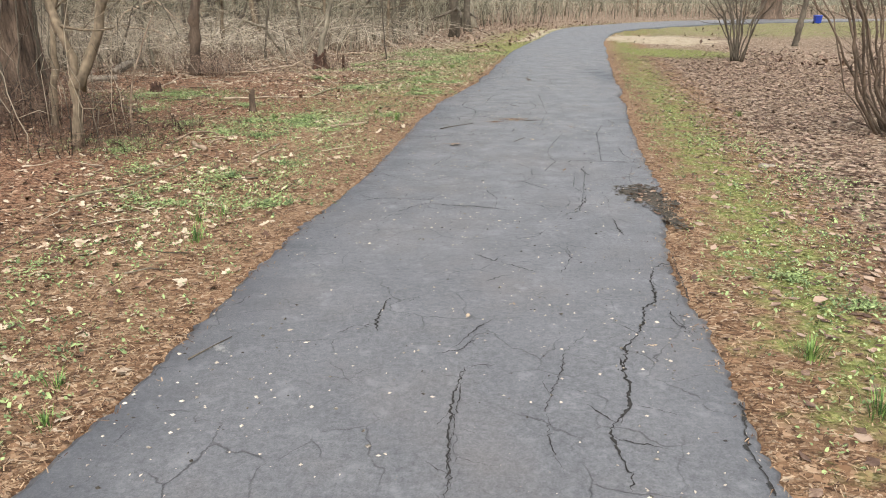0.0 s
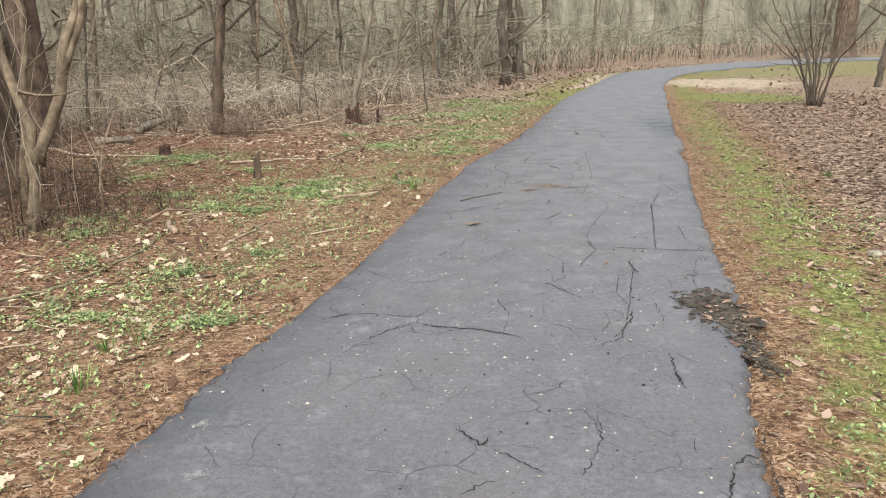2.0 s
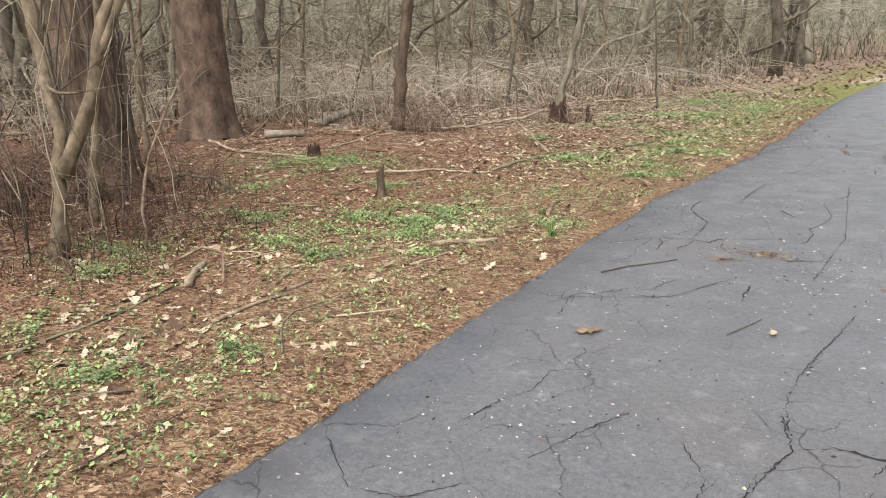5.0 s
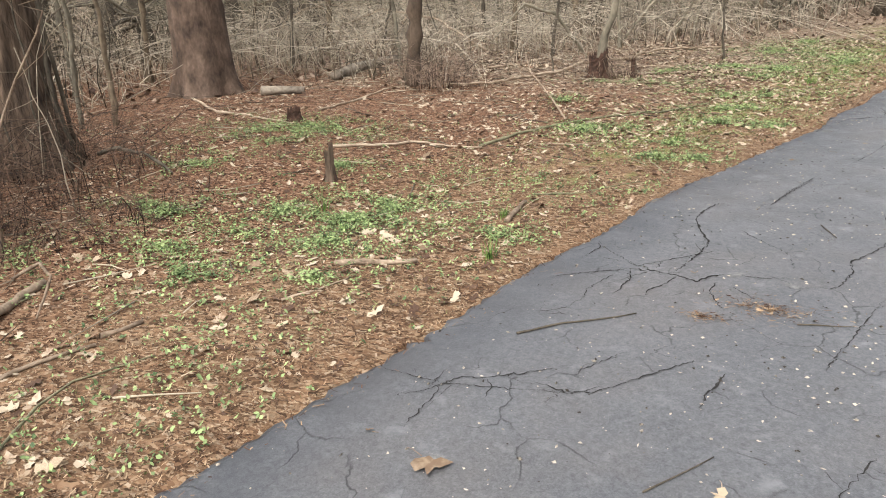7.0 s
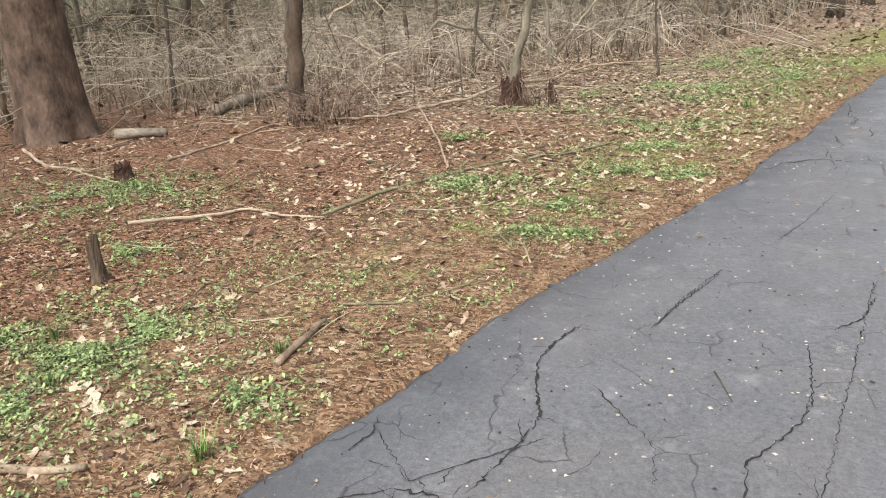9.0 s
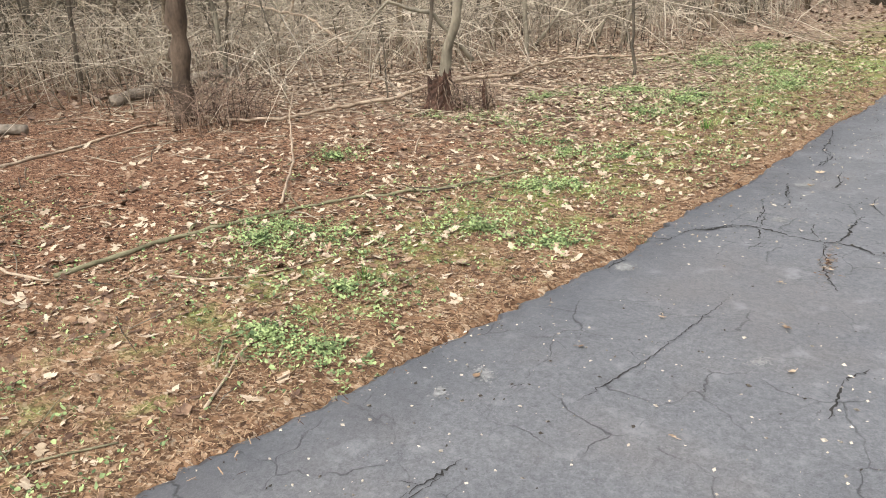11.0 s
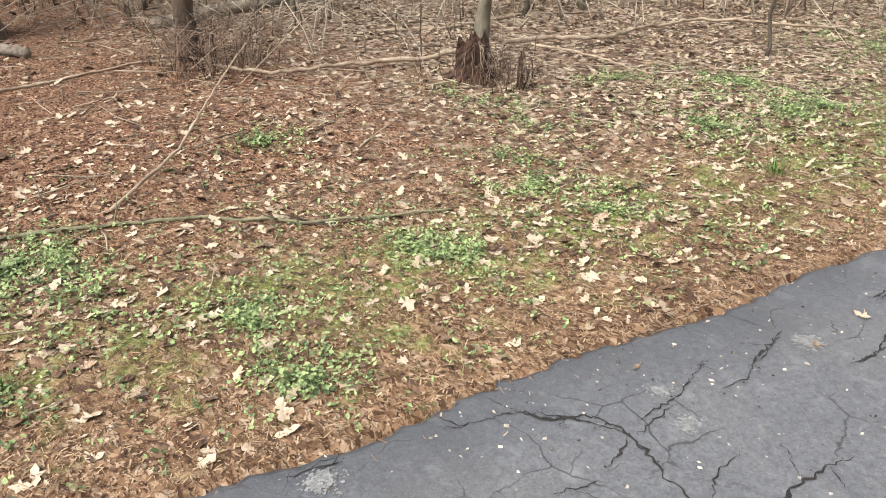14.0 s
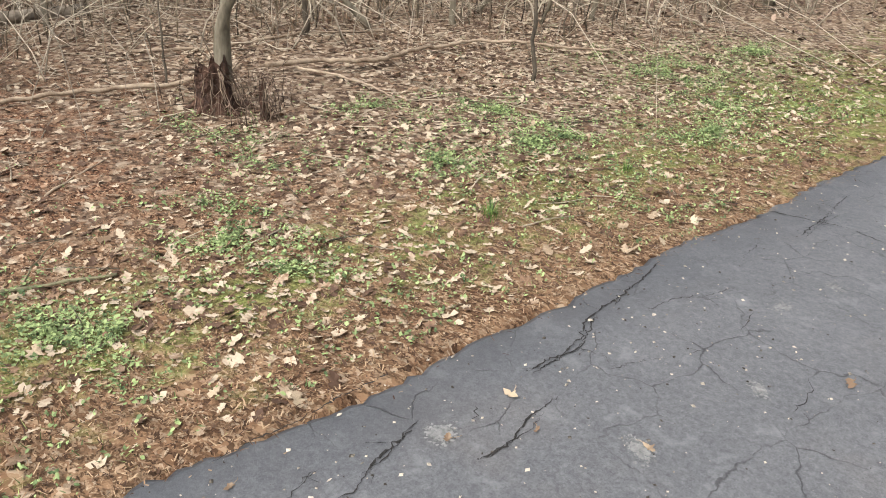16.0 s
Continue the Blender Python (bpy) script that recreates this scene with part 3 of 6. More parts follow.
crack(MID, (-0.40, 4.35), (-0.34, 4.49), (-0.21, 4.68), (-0.09, 4.79))
crack(WIDE, (-0.09, 4.79), (0.01, 4.74), (0.12, 4.72), (0.23, 4.71), (0.39, 4.65), (0.49, 4.59))
crack(MID, (-0.61, 4.82), (-0.50, 4.90), (-0.37, 4.92), (-0.24, 4.90), (-0.09, 4.87), (0.00, 5.08))
crack(FINE, (-0.09, 4.87), (-0.09, 4.79))
crack(FINE, (-0.49, 4.87), (-0.63, 5.02))
crack(MID, (-0.12, 6.01), (-0.03, 6.26), (0.05, 6.36))
crack(FINE, (0.05, 6.36), (0.07, 6.57), (0.20, 6.63))
crack(FINE, (0.18, 5.82), (0.30, 6.07), (0.38, 6.21), (0.47, 6.36))
crack(MID, (0.64, 5.51), (0.70, 5.40), (0.83, 5.21))
crack(FINE, (0.45, 5.51), (0.65, 5.48), (0.76, 5.62), (0.78, 5.72))
crack(MID, (0.98, 6.51), (1.02, 6.26), (0.94, 6.07), (0.87, 5.84))
crack(FINE, (1.02, 6.26), (1.16, 6.34))
crack(WIDE, (1.14, 6.34), (1.28, 6.31), (1.44, 6.29), (1.65, 6.27), (1.80, 6.25))
crack(MID, (1.26, 6.11), (1.20, 5.95), (1.23, 5.71))
crack(MID, (0.94, 4.60), (1.00, 4.75), (1.07, 4.89), (1.09, 5.05))
crack(FINE, (1.23, 5.17), (1.23, 4.90), (1.20, 4.71))
crack(FINE, (-0.09, 7.19), (-0.12, 7.51), (0.15, 7.60), (0.39, 7.70), (0.67, 8.14))
crack(FINE, (1.01, 6.37), (0.99, 6.61), (1.05, 6.96), (1.29, 7.75))
crack(MID, (1.44, 6.29), (1.57, 7.10), (1.67, 7.78), (1.83, 8.31))
crack(FINE, (1.75, 7.06), (1.71, 6.58), (1.80, 6.25))
crack(FINE, (1.68, 6.08), (1.56, 5.67), (1.53, 5.43))
crack(FINE, (0.65, 6.20), (0.77, 5.97), (0.75, 5.68))
crack(FINE, (0.54, 5.24), (0.63, 5.31), (0.70, 5.40))
crack(FINE, (0.88, 4.63), (0.94, 4.85), (0.93, 5.01))
crack(MID, (-0.20, 8.65), (-0.10, 8.73), (-0.01, 8.81), (0.12, 8.92))
crack(WIDE, (0.12, 8.92), (0.23, 8.94), (0.34, 8.94), (0.46, 8.90), (0.50, 8.99), (0.56, 9.05))
crack(WIDE, (0.36, 9.14), (0.38, 9.29), (0.38, 9.49), (0.29, 9.68), (0.22, 9.85), (0.22, 10.06), (0.27, 10.27))
crack(MID, (0.34, 9.00), (0.36, 9.14))
crack(MID, (0.16, 8.57), (0.16, 8.68), (0.17, 8.79), (0.13, 8.91))
crack(FINE, (0.02, 8.57), (0.05, 8.72), (0.08, 8.83))
crack(MID, (0.30, 8.63), (0.29, 8.70), (0.33, 8.79), (0.36, 8.92))
crack(MID, (0.65, 8.63), (0.58, 8.74), (0.54, 8.82), (0.55, 8.93))
crack(FINE, (0.62, 8.91), (0.75, 8.81))
crack(FINE, (0.24, 8.99), (0.24, 9.10))
crack(MID, (1.03, 9.08), (1.07, 9.17), (1.10, 9.35), (1.08, 9.51), (1.14, 9.63), (1.21, 9.80), (1.23, 9.97), (1.21, 10.17), (1.18, 10.42))
crack(MID, (0.56, 10.33), (0.62, 10.71), (0.66, 10.91), (0.72, 11.15))
crack(FINE, (0.57, 9.18), (0.63, 9.28), (0.65, 9.40))
crack(MID, (-0.15, 9.00), (-0.12, 9.14), (-0.16, 9.26))
crack(FINE, (-0.07, 9.01), (0.05, 9.01))
crack(MID, (1.26, 10.60), (1.36, 10.75), (1.41, 11.02))
crack(FINE, (0.99, 10.38), (1.08, 10.27))
crack(FINE, (0.85, 9.27), (0.80, 9.47))
crack(FINE, (0.63, 9.07), (0.75, 9.09), (0.83, 9.15))
crack(MID, (-0.23, 7.36), (-0.15, 7.44), (-0.09, 7.58), (-0.02, 7.60), (0.07, 7.68), (0.21, 7.81))
crack(FINE, (0.06, 7.48), (0.05, 7.57), (0.01, 7.61))
crack(MID, (0.17, 7.67), (0.24, 7.67), (0.33, 7.66), (0.40, 7.75))
crack(FINE, (-0.09, 7.32), (-0.09, 7.42), (-0.09, 7.51))
crack(MID, (0.75, 7.78), (0.75, 7.89), (0.77, 7.97), (0.78, 8.07))
crack(FINE, (-0.04, 8.23), (0.01, 8.28), (0.08, 8.28))
crack(FINE, (0.28, 7.81), (0.32, 7.90), (0.39, 8.05))
crack(FINE, (0.83, 9.90), (0.99, 9.80))
crack(MID, (0.58, 13.28), (0.68, 13.32), (0.72, 13.45), (0.75, 13.52))
crack(WIDE, (0.75, 13.52), (0.85, 13.57), (0.89, 13.67), (1.01, 13.71), (1.15, 13.68), (1.21, 13.65), (1.35, 13.63), (1.40, 13.62), (1.46, 13.65), (1.56, 13.63), (1.64, 13.56))
crack(FINE, (0.62, 13.47), (0.69, 13.49), (0.75, 13.52))
crack(MID, (1.40, 13.62), (1.41, 13.49), (1.44, 13.38))
crack(WIDE, (1.45, 13.66), (1.49, 13.81), (1.48, 13.90), (1.50, 14.07), (1.54, 14.17))
crack(MID, (1.04, 13.70), (1.08, 13.62), (1.09, 13.54))
crack(FINE, (1.13, 13.51), (1.10, 13.42), (1.07, 13.33))
crack(FINE, (1.37, 13.66), (1.31, 13.78), (1.30, 13.91))
crack(MID, (1.63, 13.94), (1.70, 13.97), (1.77, 14.01), (1.82, 14.13), (1.91, 14.23))
crack(MID, (1.09, 14.13), (1.11, 14.26), (1.06, 14.39), (1.04, 14.57))
crack(FINE, (1.62, 14.18), (1.54, 14.39), (1.55, 14.56))
crack(MID, (1.02, 13.79), (1.02, 13.98), (0.98, 14.14), (0.96, 14.22))
crack(MID, (1.15, 15.11), (1.17, 15.27), (1.18, 15.41), (1.10, 15.64))
crack(FINE, (1.31, 14.64), (1.33, 14.83), (1.31, 14.96))
crack(FINE, (1.11, 14.83), (1.18, 14.74))
crack(FINE, (0.46, 12.77), (0.54, 12.84), (0.56, 12.97))
crack(MID, (0.73, 13.50), (0.87, 13.62), (1.02, 13.70))
crack(FINE, (1.06, 13.72), (1.04, 13.93))
crack(MID, (1.41, 13.60), (1.42, 13.32), (1.47, 13.19), (1.54, 13.02))
crack(MID, (1.80, 12.34), (1.84, 12.40), (1.83, 12.58), (1.81, 12.65), (1.79, 12.82), (1.82, 12.93), (1.81, 13.10), (1.84, 13.25), (1.87, 13.39))
crack(MID, (1.66, 11.95), (1.67, 12.10), (1.67, 12.23), (1.74, 12.36))
crack(FINE, (1.62, 11.92), (1.63, 11.99))
crack(FINE, (0.65, 11.58), (0.68, 11.65))
crack(WIDE, (0.53, 12.76), (0.55, 12.85), (0.58, 12.94))
crack(MID, (0.62, 13.24), (0.69, 13.32))
crack(FINE, (1.10, 13.52), (1.12, 13.60))
crack(WIDE, (1.13, 15.11), (1.16, 15.32), (1.15, 15.45), (1.09, 15.58), (1.09, 15.85), (1.09, 16.03), (1.06, 16.30))
crack(MID, (0.70, 14.02), (0.71, 14.16), (0.74, 14.34), (0.74, 14.51), (0.77, 14.77))
crack(MID, (1.08, 14.31), (1.07, 14.45), (1.04, 14.53), (1.03, 14.62))
crack(MID, (1.30, 14.62), (1.32, 14.77), (1.29, 14.88), (1.30, 15.08))
crack(FINE, (1.35, 15.34), (1.41, 15.50))
crack(FINE, (1.24, 15.82), (1.27, 16.00), (1.34, 16.11))
crack(MID, (1.46, 17.12), (1.46, 17.30), (1.47, 17.47))
crack(FINE, (1.36, 16.10), (1.43, 16.31))
crack(FINE, (1.34, 16.59), (1.33, 16.87))
crack(FINE, (1.52, 15.65), (1.56, 15.78))
crack(FINE, (1.60, 15.97), (1.58, 16.14))
crack(FINE, (1.95, 15.58), (1.96, 15.77), (1.92, 15.83))
crack(FINE, (0.97, 14.15), (0.97, 14.25))
crack(MID, (1.85, 13.53), (1.99, 13.50), (2.15, 13.50))
crack(FINE, (1.75, 13.91), (1.86, 14.10), (2.04, 14.28))
crack(FINE, (2.09, 13.11), (2.12, 13.26), (2.15, 13.35))
crack(FINE, (-0.08, 8.23), (0.02, 8.34), (0.05, 8.49), (0.02, 8.58))
crack(FINE, (0.49, 9.77), (0.65, 9.61), (0.83, 9.44))
crack(FINE, (0.90, 11.64), (1.02, 12.07), (1.14, 12.71))
crack(FINE, (-0.53, 5.73), (-0.28, 5.48), (-0.09, 5.50), (0.07, 5.66))
crack(FINE, (0.33, 5.21), (0.41, 4.93), (0.38, 4.65))
crack(FINE, (0.77, 4.58), (0.72, 4.74), (0.62, 4.80))
crack(FINE, (1.09, 5.05), (1.04, 5.32), (1.10, 5.67), (1.22, 5.71))
crack(FINE, (1.40, 11.24), (1.30, 9.33), (1.09, 8.25))
crack(FINE, (1.49, 7.92), (1.69, 7.78), (1.91, 7.64), (2.02, 7.51))
crack(FINE, (-0.41, 7.49), (-0.12, 7.51))
crack(FINE, (1.24, 5.96), (1.07, 5.03), (0.98, 4.61), (0.83, 4.49))
crack(FINE, (-0.14, 9.19), (0.14, 8.97), (0.46, 9.38))
crack(FINE, (-0.17, 4.68), (0.01, 4.62), (0.22, 4.73), (0.46, 4.61))
crack(FINE, (0.67, 3.34), (0.76, 3.59), (0.77, 3.82))
crack(WIDE, (0.63, 1.43), (0.64, 1.51), (0.63, 1.67), (0.63, 1.79), (0.72, 1.92), (0.77, 2.11), (0.78, 2.33))
crack(WIDE, (1.06, 1.42), (1.07, 1.50), (1.07, 1.66), (1.16, 1.99))
crack(MID, (1.12, 2.84), (1.14, 2.68), (1.18, 2.58))
crack(FINE, (0.41, 1.89), (0.51, 2.20), (0.56, 2.40), (0.67, 2.55))
crack(FINE, (0.43, 1.52), (0.41, 1.68), (0.42, 1.89))
crack(MID, (0.07, 1.43), (0.06, 1.74), (0.08, 2.01), (0.13, 2.24))
crack(FINE, (0.05, 2.39), (0.10, 2.44), (0.19, 2.62), (0.27, 2.72))
crack(FINE, (0.13, 2.24), (0.27, 2.27))
crack(WIDE, (1.64, 13.56), (1.72, 13.56), (1.80, 13.51), (1.86, 13.47), (1.87, 13.39))
crack(MID, (1.80, 13.51), (1.85, 13.53))


def stain(x, y, r):
    """A pale lichen blotch, broken into specks."""
    g = Geo()
    turn = CR.uniform(0, 6.28)
    for _ in range(int(30 + r * 2600)):
        a, d = CR.uniform(0, 6.28), r * min(1.3, abs(CR.normal(0, 0.55)))
        ex, ey = d * math.cos(a), 0.6 * d * math.sin(a)
        cx, cy, rr = x + ex * math.cos(turn) - ey * math.sin(turn), y + ex * math.sin(turn) + ey * math.cos(turn), CR.uniform(0.0015, 0.0075)
        th = np.arange(6) * 2 * np.pi / 6
        rad = rr * CR.uniform(0.4, 1.3, 6)
        g.add(np.stack([cx + rad * np.cos(th), cy + rad * np.sin(th), np.full(6, 0.0024 + 0.0001 * CR.uniform(0, 20))], 1), tris=[(0, s, s + 1) for s in range(1, 5)])
    part("pale_stain", g, STAIN, path, smooth=False)


for sx, sy, sr in ((-0.92, 2.39, 0.055), (-0.68, 3.28, 0.050), (-0.81, 3.64, 0.045), (-0.14, 4.07, 0.050), (0.10, 6.32, 0.055), (0.02, 5.33, 0.050), (0.10, 7.10, 0.030), (0.96, 13.96, 0.060), (1.13, 13.88, 0.050), (0.60, 12.86, 0.060), (1.12, 14.63, 0.050), (1.65, 15.02, 0.060), (1.13, 13.89, 0.050), (0.62, 12.83, 0.060), (1.13, 14.62, 0.060), (1.66, 16.29, 0.060), (1.76, 16.65, 0.050), (1.81, 15.63, 0.055), (1.64, 15.03, 0.055), (1.14, 14.63, 0.060), (0.61, 9.08, 0.060), (1.30, 10.43, 0.045), (1.27, 10.02, 0.040), (0.87, 9.05, 0.050), (0.44, 11.44, 0.050), (0.52, 11.63, 0.070), (1.38, 12.22, 0.050)):
    stain(sx, sy, sr)


# ---------------------------------------------------------------- leaf litter, needles, grass
LEAF_OUT = [(0.0, -0.5), (0.28, -0.24), (0.17, -0.06), (0.42, 0.10), (0.20, 0.18), (0.24, 0.38), (0.0, 0.52), (-0.24, 0.38), (-0.20, 0.18), (-0.42, 0.10), (-0.17, -0.06), (-0.28, -0.24)]


def scatter_leaves(g, x, y, z, size, rng, simple=False, tilt=0.45):
    n = len(x)
    out = np.array(LEAF_OUT if not simple else [(0, -0.5), (0.34, -0.05), (0.16, 0.34), (0, 0.5), (-0.3, 0.22), (-0.34, -0.12)])
    m = len(out)
    p = np.zeros((n, m + 1, 3))
    p[:, 1:, :2] = out[None] * size[:, None, None] * rng.uniform(0.75, 1.2, (n, m, 1))
    p[:, 1:, 0] *= rng.uniform(0.65, 1.15, (n, 1))
    curl = rng.uniform(-0.2, 0.9, (n, 1))
    p[..., 2] = curl * (p[..., 0]**2 + 0.5 * p[..., 1]**2) / size[:, None] + rng.normal(0, 0.03, (n, m + 1)) * size[:, None]
    tx, ty, th = rng.normal(0, tilt, n), rng.normal(0, tilt, n), rng.uniform(0, 6.28, n)
    q = p.copy()
    q[..., 2] = p[..., 2] + p[..., 0] * np.sin(tx)[:, None] + p[..., 1] * np.sin(ty)[:, None]
    c, s = np.cos(th)[:, None], np.sin(th)[:, None]
    q[..., 0], q[..., 1] = p[..., 0] * c - p[..., 1] * s, p[..., 0] * s + p[..., 1] * c
    low = q[..., 2].min(1)
    q += np.stack([x, y, z - low * 0.85 + 0.002], 1)[:, None, :]
    base = (np.arange(n) * (m + 1))[:, None, None]
    tri = np.array([(0, 1 + j, 1 + (j + 1) % m) for j in range(m)])[None] + base
    g.add(q.reshape(-1, 3), tris=tri.reshape(-1, 3))


def sown(n, x0, x1, y0, y1, rng, keep):
    x, y = rng.uniform(x0, x1, n), rng.uniform(y0, y1, n)
    d, side = beside(x, y)
    ok = rng.random(n) < keep(x, y, d, side)
    return x[ok], y[ok], ground_z(x[ok], y[ok])


def clump(x, y, f=1.3, seed=0.0):
    return 0.5 + 0.25 * np.sin(f * x + 1.7 * np.sin(0.9 * y + seed)) + 0.25 * np.sin(f * 1.3 * y + 1.3 * np.sin(1.1 * x - seed))


def build_litter():
    rng = np.random.default_rng(21)
    # lobed oak leaves near the walk
    g = Geo()
    x, y, z = sown(150000, -7, 1.6, 0.5, 23, rng, lambda x, y, d, s: np.where((d < 0.05) | (s > 0), 0, 0.05 + (0.36 - 0.24 * ((d > 2.2) & (y > 6))) * clump(x, y) * np.clip(d / 1.2, 0.25, 1) + (0.55 - 0.33 * np.clip((d - 2.6) / 1.2, 0, 1) * (y < 17)) * np.clip((y - 10) / 5, 0, 1) * np.clip(d / 1.0, 0.1, 1) * clump(x, y, 2.1, 2)))
    scatter_leaves(g, x, y, z, 0.024 + 0.062 * rng.random(len(x))**2.0, rng, tilt=0.24)
    tagged(part("fallen_leaves", g, LEAF_TAN, smooth=False), "dry tan and brown oak leaves scattered over the woodland floor", "leaf litter", kind="stuff")
    g = Geo()
    x, y, z = sown(70000, 1.0, 9, 0.5, 23, rng, lambda x, y, d, s: np.where((d < 0.05) | (s < 0), 0, np.clip((d - 0.2) / 1.2, 0.10, 1.0) * 0.95 * (1 - 0.9 * np.exp(-(((x - 6.2) / 1.7)**2 + ((y - 21) / 2.0)**2))) * np.clip((24 - y) / 4, 0.2, 1)))
    scatter_leaves(g, x, y, z, 0.028 + 0.055 * rng.random(len(x))**1.6, rng, simple=True, tilt=0.16)
    tagged(part("fallen_leaves", g, LEAF_BROWN, smooth=False), "thick carpet of damp brown leaves beyond the mossy verge", "leaf litter", kind="stuff")
    # farther leaves, plainer
    g = Geo()
    x, y, z = sown(46000, -26, 24, 3, 50, rng, lambda x, y, d, s: np.where((d < 0.1) | ((np.abs(x - 0.5) < 7.5) & (y < 23)), 0, np.where((s > 0) & (y > 22), 0.03, 0.75)))
    scatter_leaves(g, x, y, z, rng.uniform(0.06, 0.14, len(x)), rng, simple=True)
    tagged(part("fallen_leaves", g, LEAF_BROWN, smooth=False), "brown leaf litter between the farther trees", "leaf litter", kind="stuff")
    # reddish needles and bark chips
    g = Geo()
    x, y, z = sown(640000, -4.5, 4.6, 0.6, 19, rng, lambda x, y, d, s: np.where(d < 0.0, 0.75 * np.exp(np.minimum(d, 0) / 0.035), np.where(s < 0, (0.35 + 0.65 * clump(x, y, 2.4, 4)) * np.exp(-np.maximum(d - 0.45, 0) / 0.8), np.exp(-np.maximum(d, 0) / 0.7) * 0.5)))
    z = np.where(beside(x, y)[0] < 0.025, 0.003, z)
    n = len(x)
    ln, w, th = 0.005 + 0.017 * rng.random(n)**3, rng.uniform(0.0006, 0.0026, n), rng.uniform(0, 6.28, n)
    c, s = np.cos(th), np.sin(th)
    up = rng.uniform(0.001, 0.012, n)
    tip = rng.normal(0, 0.006, n)
    v = np.stack([np.stack([x - c * ln - s * w, y - s * ln + c * w, z + up], 1), np.stack([x - c * ln + s * w, y - s * ln - c * w, z + up], 1), np.stack([x + c * ln + s * w, y + s * ln - c * w, z + up + tip], 1), np.stack([x + c * ln - s * w, y + s * ln + c * w, z + up + tip], 1)], 1)
    g.add(v.reshape(-1, 3), np.arange(4 * n).reshape(-1, 4))
    tagged(part("pine_needles", g, NEEDLE, smooth=False), "red-brown pine needles and bark chips along the path edge", "needle litter", kind="stuff")
    # grass and moss blades on the verges
    g = Geo()
    x, y, z = sown(230000, -5, 9, 0.8, 26, rng, lambda x, y, d, s: np.where(d < 0.06, 0, np.where(s > 0, np.exp(-((d - 0.55) / 0.42)**2) * (0.16 + 0.84 * clump(x, y, 2.2)**2), np.exp(-((d - 0.9) / 0.9)**2) * np.clip((y - 7) / 6, 0.16, 0.9) * clump(x, y, 1.9, 1)**1.3)))
    n = len(x)
    h, th, w = rng.uniform(0.008, 0.036, n), rng.uniform(0, 6.28, n), rng.uniform(0.0014, 0.0032, n)
    c, s = np.cos(th), np.sin(th)
    lx, ly = rng.normal(0, 0.6, n) * h, rng.normal(0, 0.6, n) * h
    v = np.stack([np.stack([x - c * w, y - s * w, z - 0.002], 1), np.stack([x + c * w, y + s * w, z - 0.002], 1), np.stack([x + lx, y + ly, z + h], 1)], 1)
    g.add(v.reshape(-1, 3), tris=np.arange(3 * n).reshape(-1, 3))
    tagged(part("verge_grass", g, GRASS, smooth=False), "short yellow-green grass and moss on the path verges", "grass", kind="stuff")
    # small green sprigs among the litter
    g = Geo()
    x, y, z = sown(60000, -5.5, 3.6, 0.8, 21, rng, lambda x, y, d, s: np.where(d < 0.08, 0, np.exp(-((d - 0.9) / 1.3)**2) * (0.15 + 0.85 * clump(x, y, 2.9, 5)**2)))
    k = 4
    n = len(x)
    px = np.repeat(x, k) + rng.normal(0, 0.016, n * k)
    py = np.repeat(y, k) + rng.normal(0, 0.016, n * k)
    scatter_leaves(g, px, py, np.repeat(z, k) + rng.uniform(0.004, 0.03, n * k), rng.uniform(0.009, 0.024, n * k), rng, simple=True, tilt=0.6)
    tagged(part("green_sprigs", g, WEED, smooth=False), "tiny green weed sprigs scattered through the litter", "weeds", kind="stuff")
    # husks and grit on the asphalt
    g = Geo()
    x, y = rng.uniform(-1.3, 4.0, 30000), rng.uniform(0.6, 20, 30000)
    d, _ = beside(x, y)
    ok = (d < -0.03) & (rng.random(len(x)) < 0.16 + 0.84 * clump(x, y, 2.6, 3)**1.6)
    x, y = x[ok], y[ok]
    n = len(x)
    r = 0.0018 + 0.0065 * rng.random(n)**2
    octa = np.array([(1, 0, 0), (0, 1, 0), (-1, 0, 0), (0, -1, 0), (0, 0, 0.9), (0, 0, -0.5)])
    st = rng.uniform(0.5, 1.6, (n, 1, 3)) * np.array([1, 1, 0.6])
    v = octa[None] * st * r[:, None, None] + np.stack([x, y, r * 0.25 + 0.002], 1)[:, None]
    v += rng.normal(0, 0.15, v.shape) * r[:, None, None]
    tri = np.array([(0, 1, 4), (1, 2, 4), (2, 3, 4), (3, 0, 4), (1, 0, 5), (2, 1, 5), (3, 2, 5), (0, 3, 5)])
    g.add(v.reshape(-1, 3), tris=(tri[None] + (np.arange(n) * 6)[:, None, None]).reshape(-1, 3))
    tagged(part("grit", g, GRIT, smooth=False), "small husks, grit and bark crumbs lying on the asphalt", "grit", kind="stuff")


build_litter()


def fallen_leaf(x, y, size, seed, label="pale dry oak leaf lying on the grey asphalt"):
    rng = np.random.default_rng(seed)
    g = Geo()
    d, _ = beside(np.array([x]), np.array([y]))
    z = 0.004 if d[0] < 0 else gz(x, y) + 0.01
    scatter_leaves(g, np.zeros(1), np.zeros(1), np.zeros(1), np.array([size]), rng, tilt=0.12)
    g.tube([(0, -size * 0.45, 0.004), (0.004, -size * 0.8, 0.006), (0.012, -size, 0.004)], [0.0016, 0.0012, 0.001], 4)
    ob = part("fallen_leaf", g, LEAF_PALE)
    ob.location = (x, y, z)
    ob.rotation_euler = (0, 0, rng.uniform(0, 6.28))
    tagged(ob, label, "leaf", group="leaves on the path")


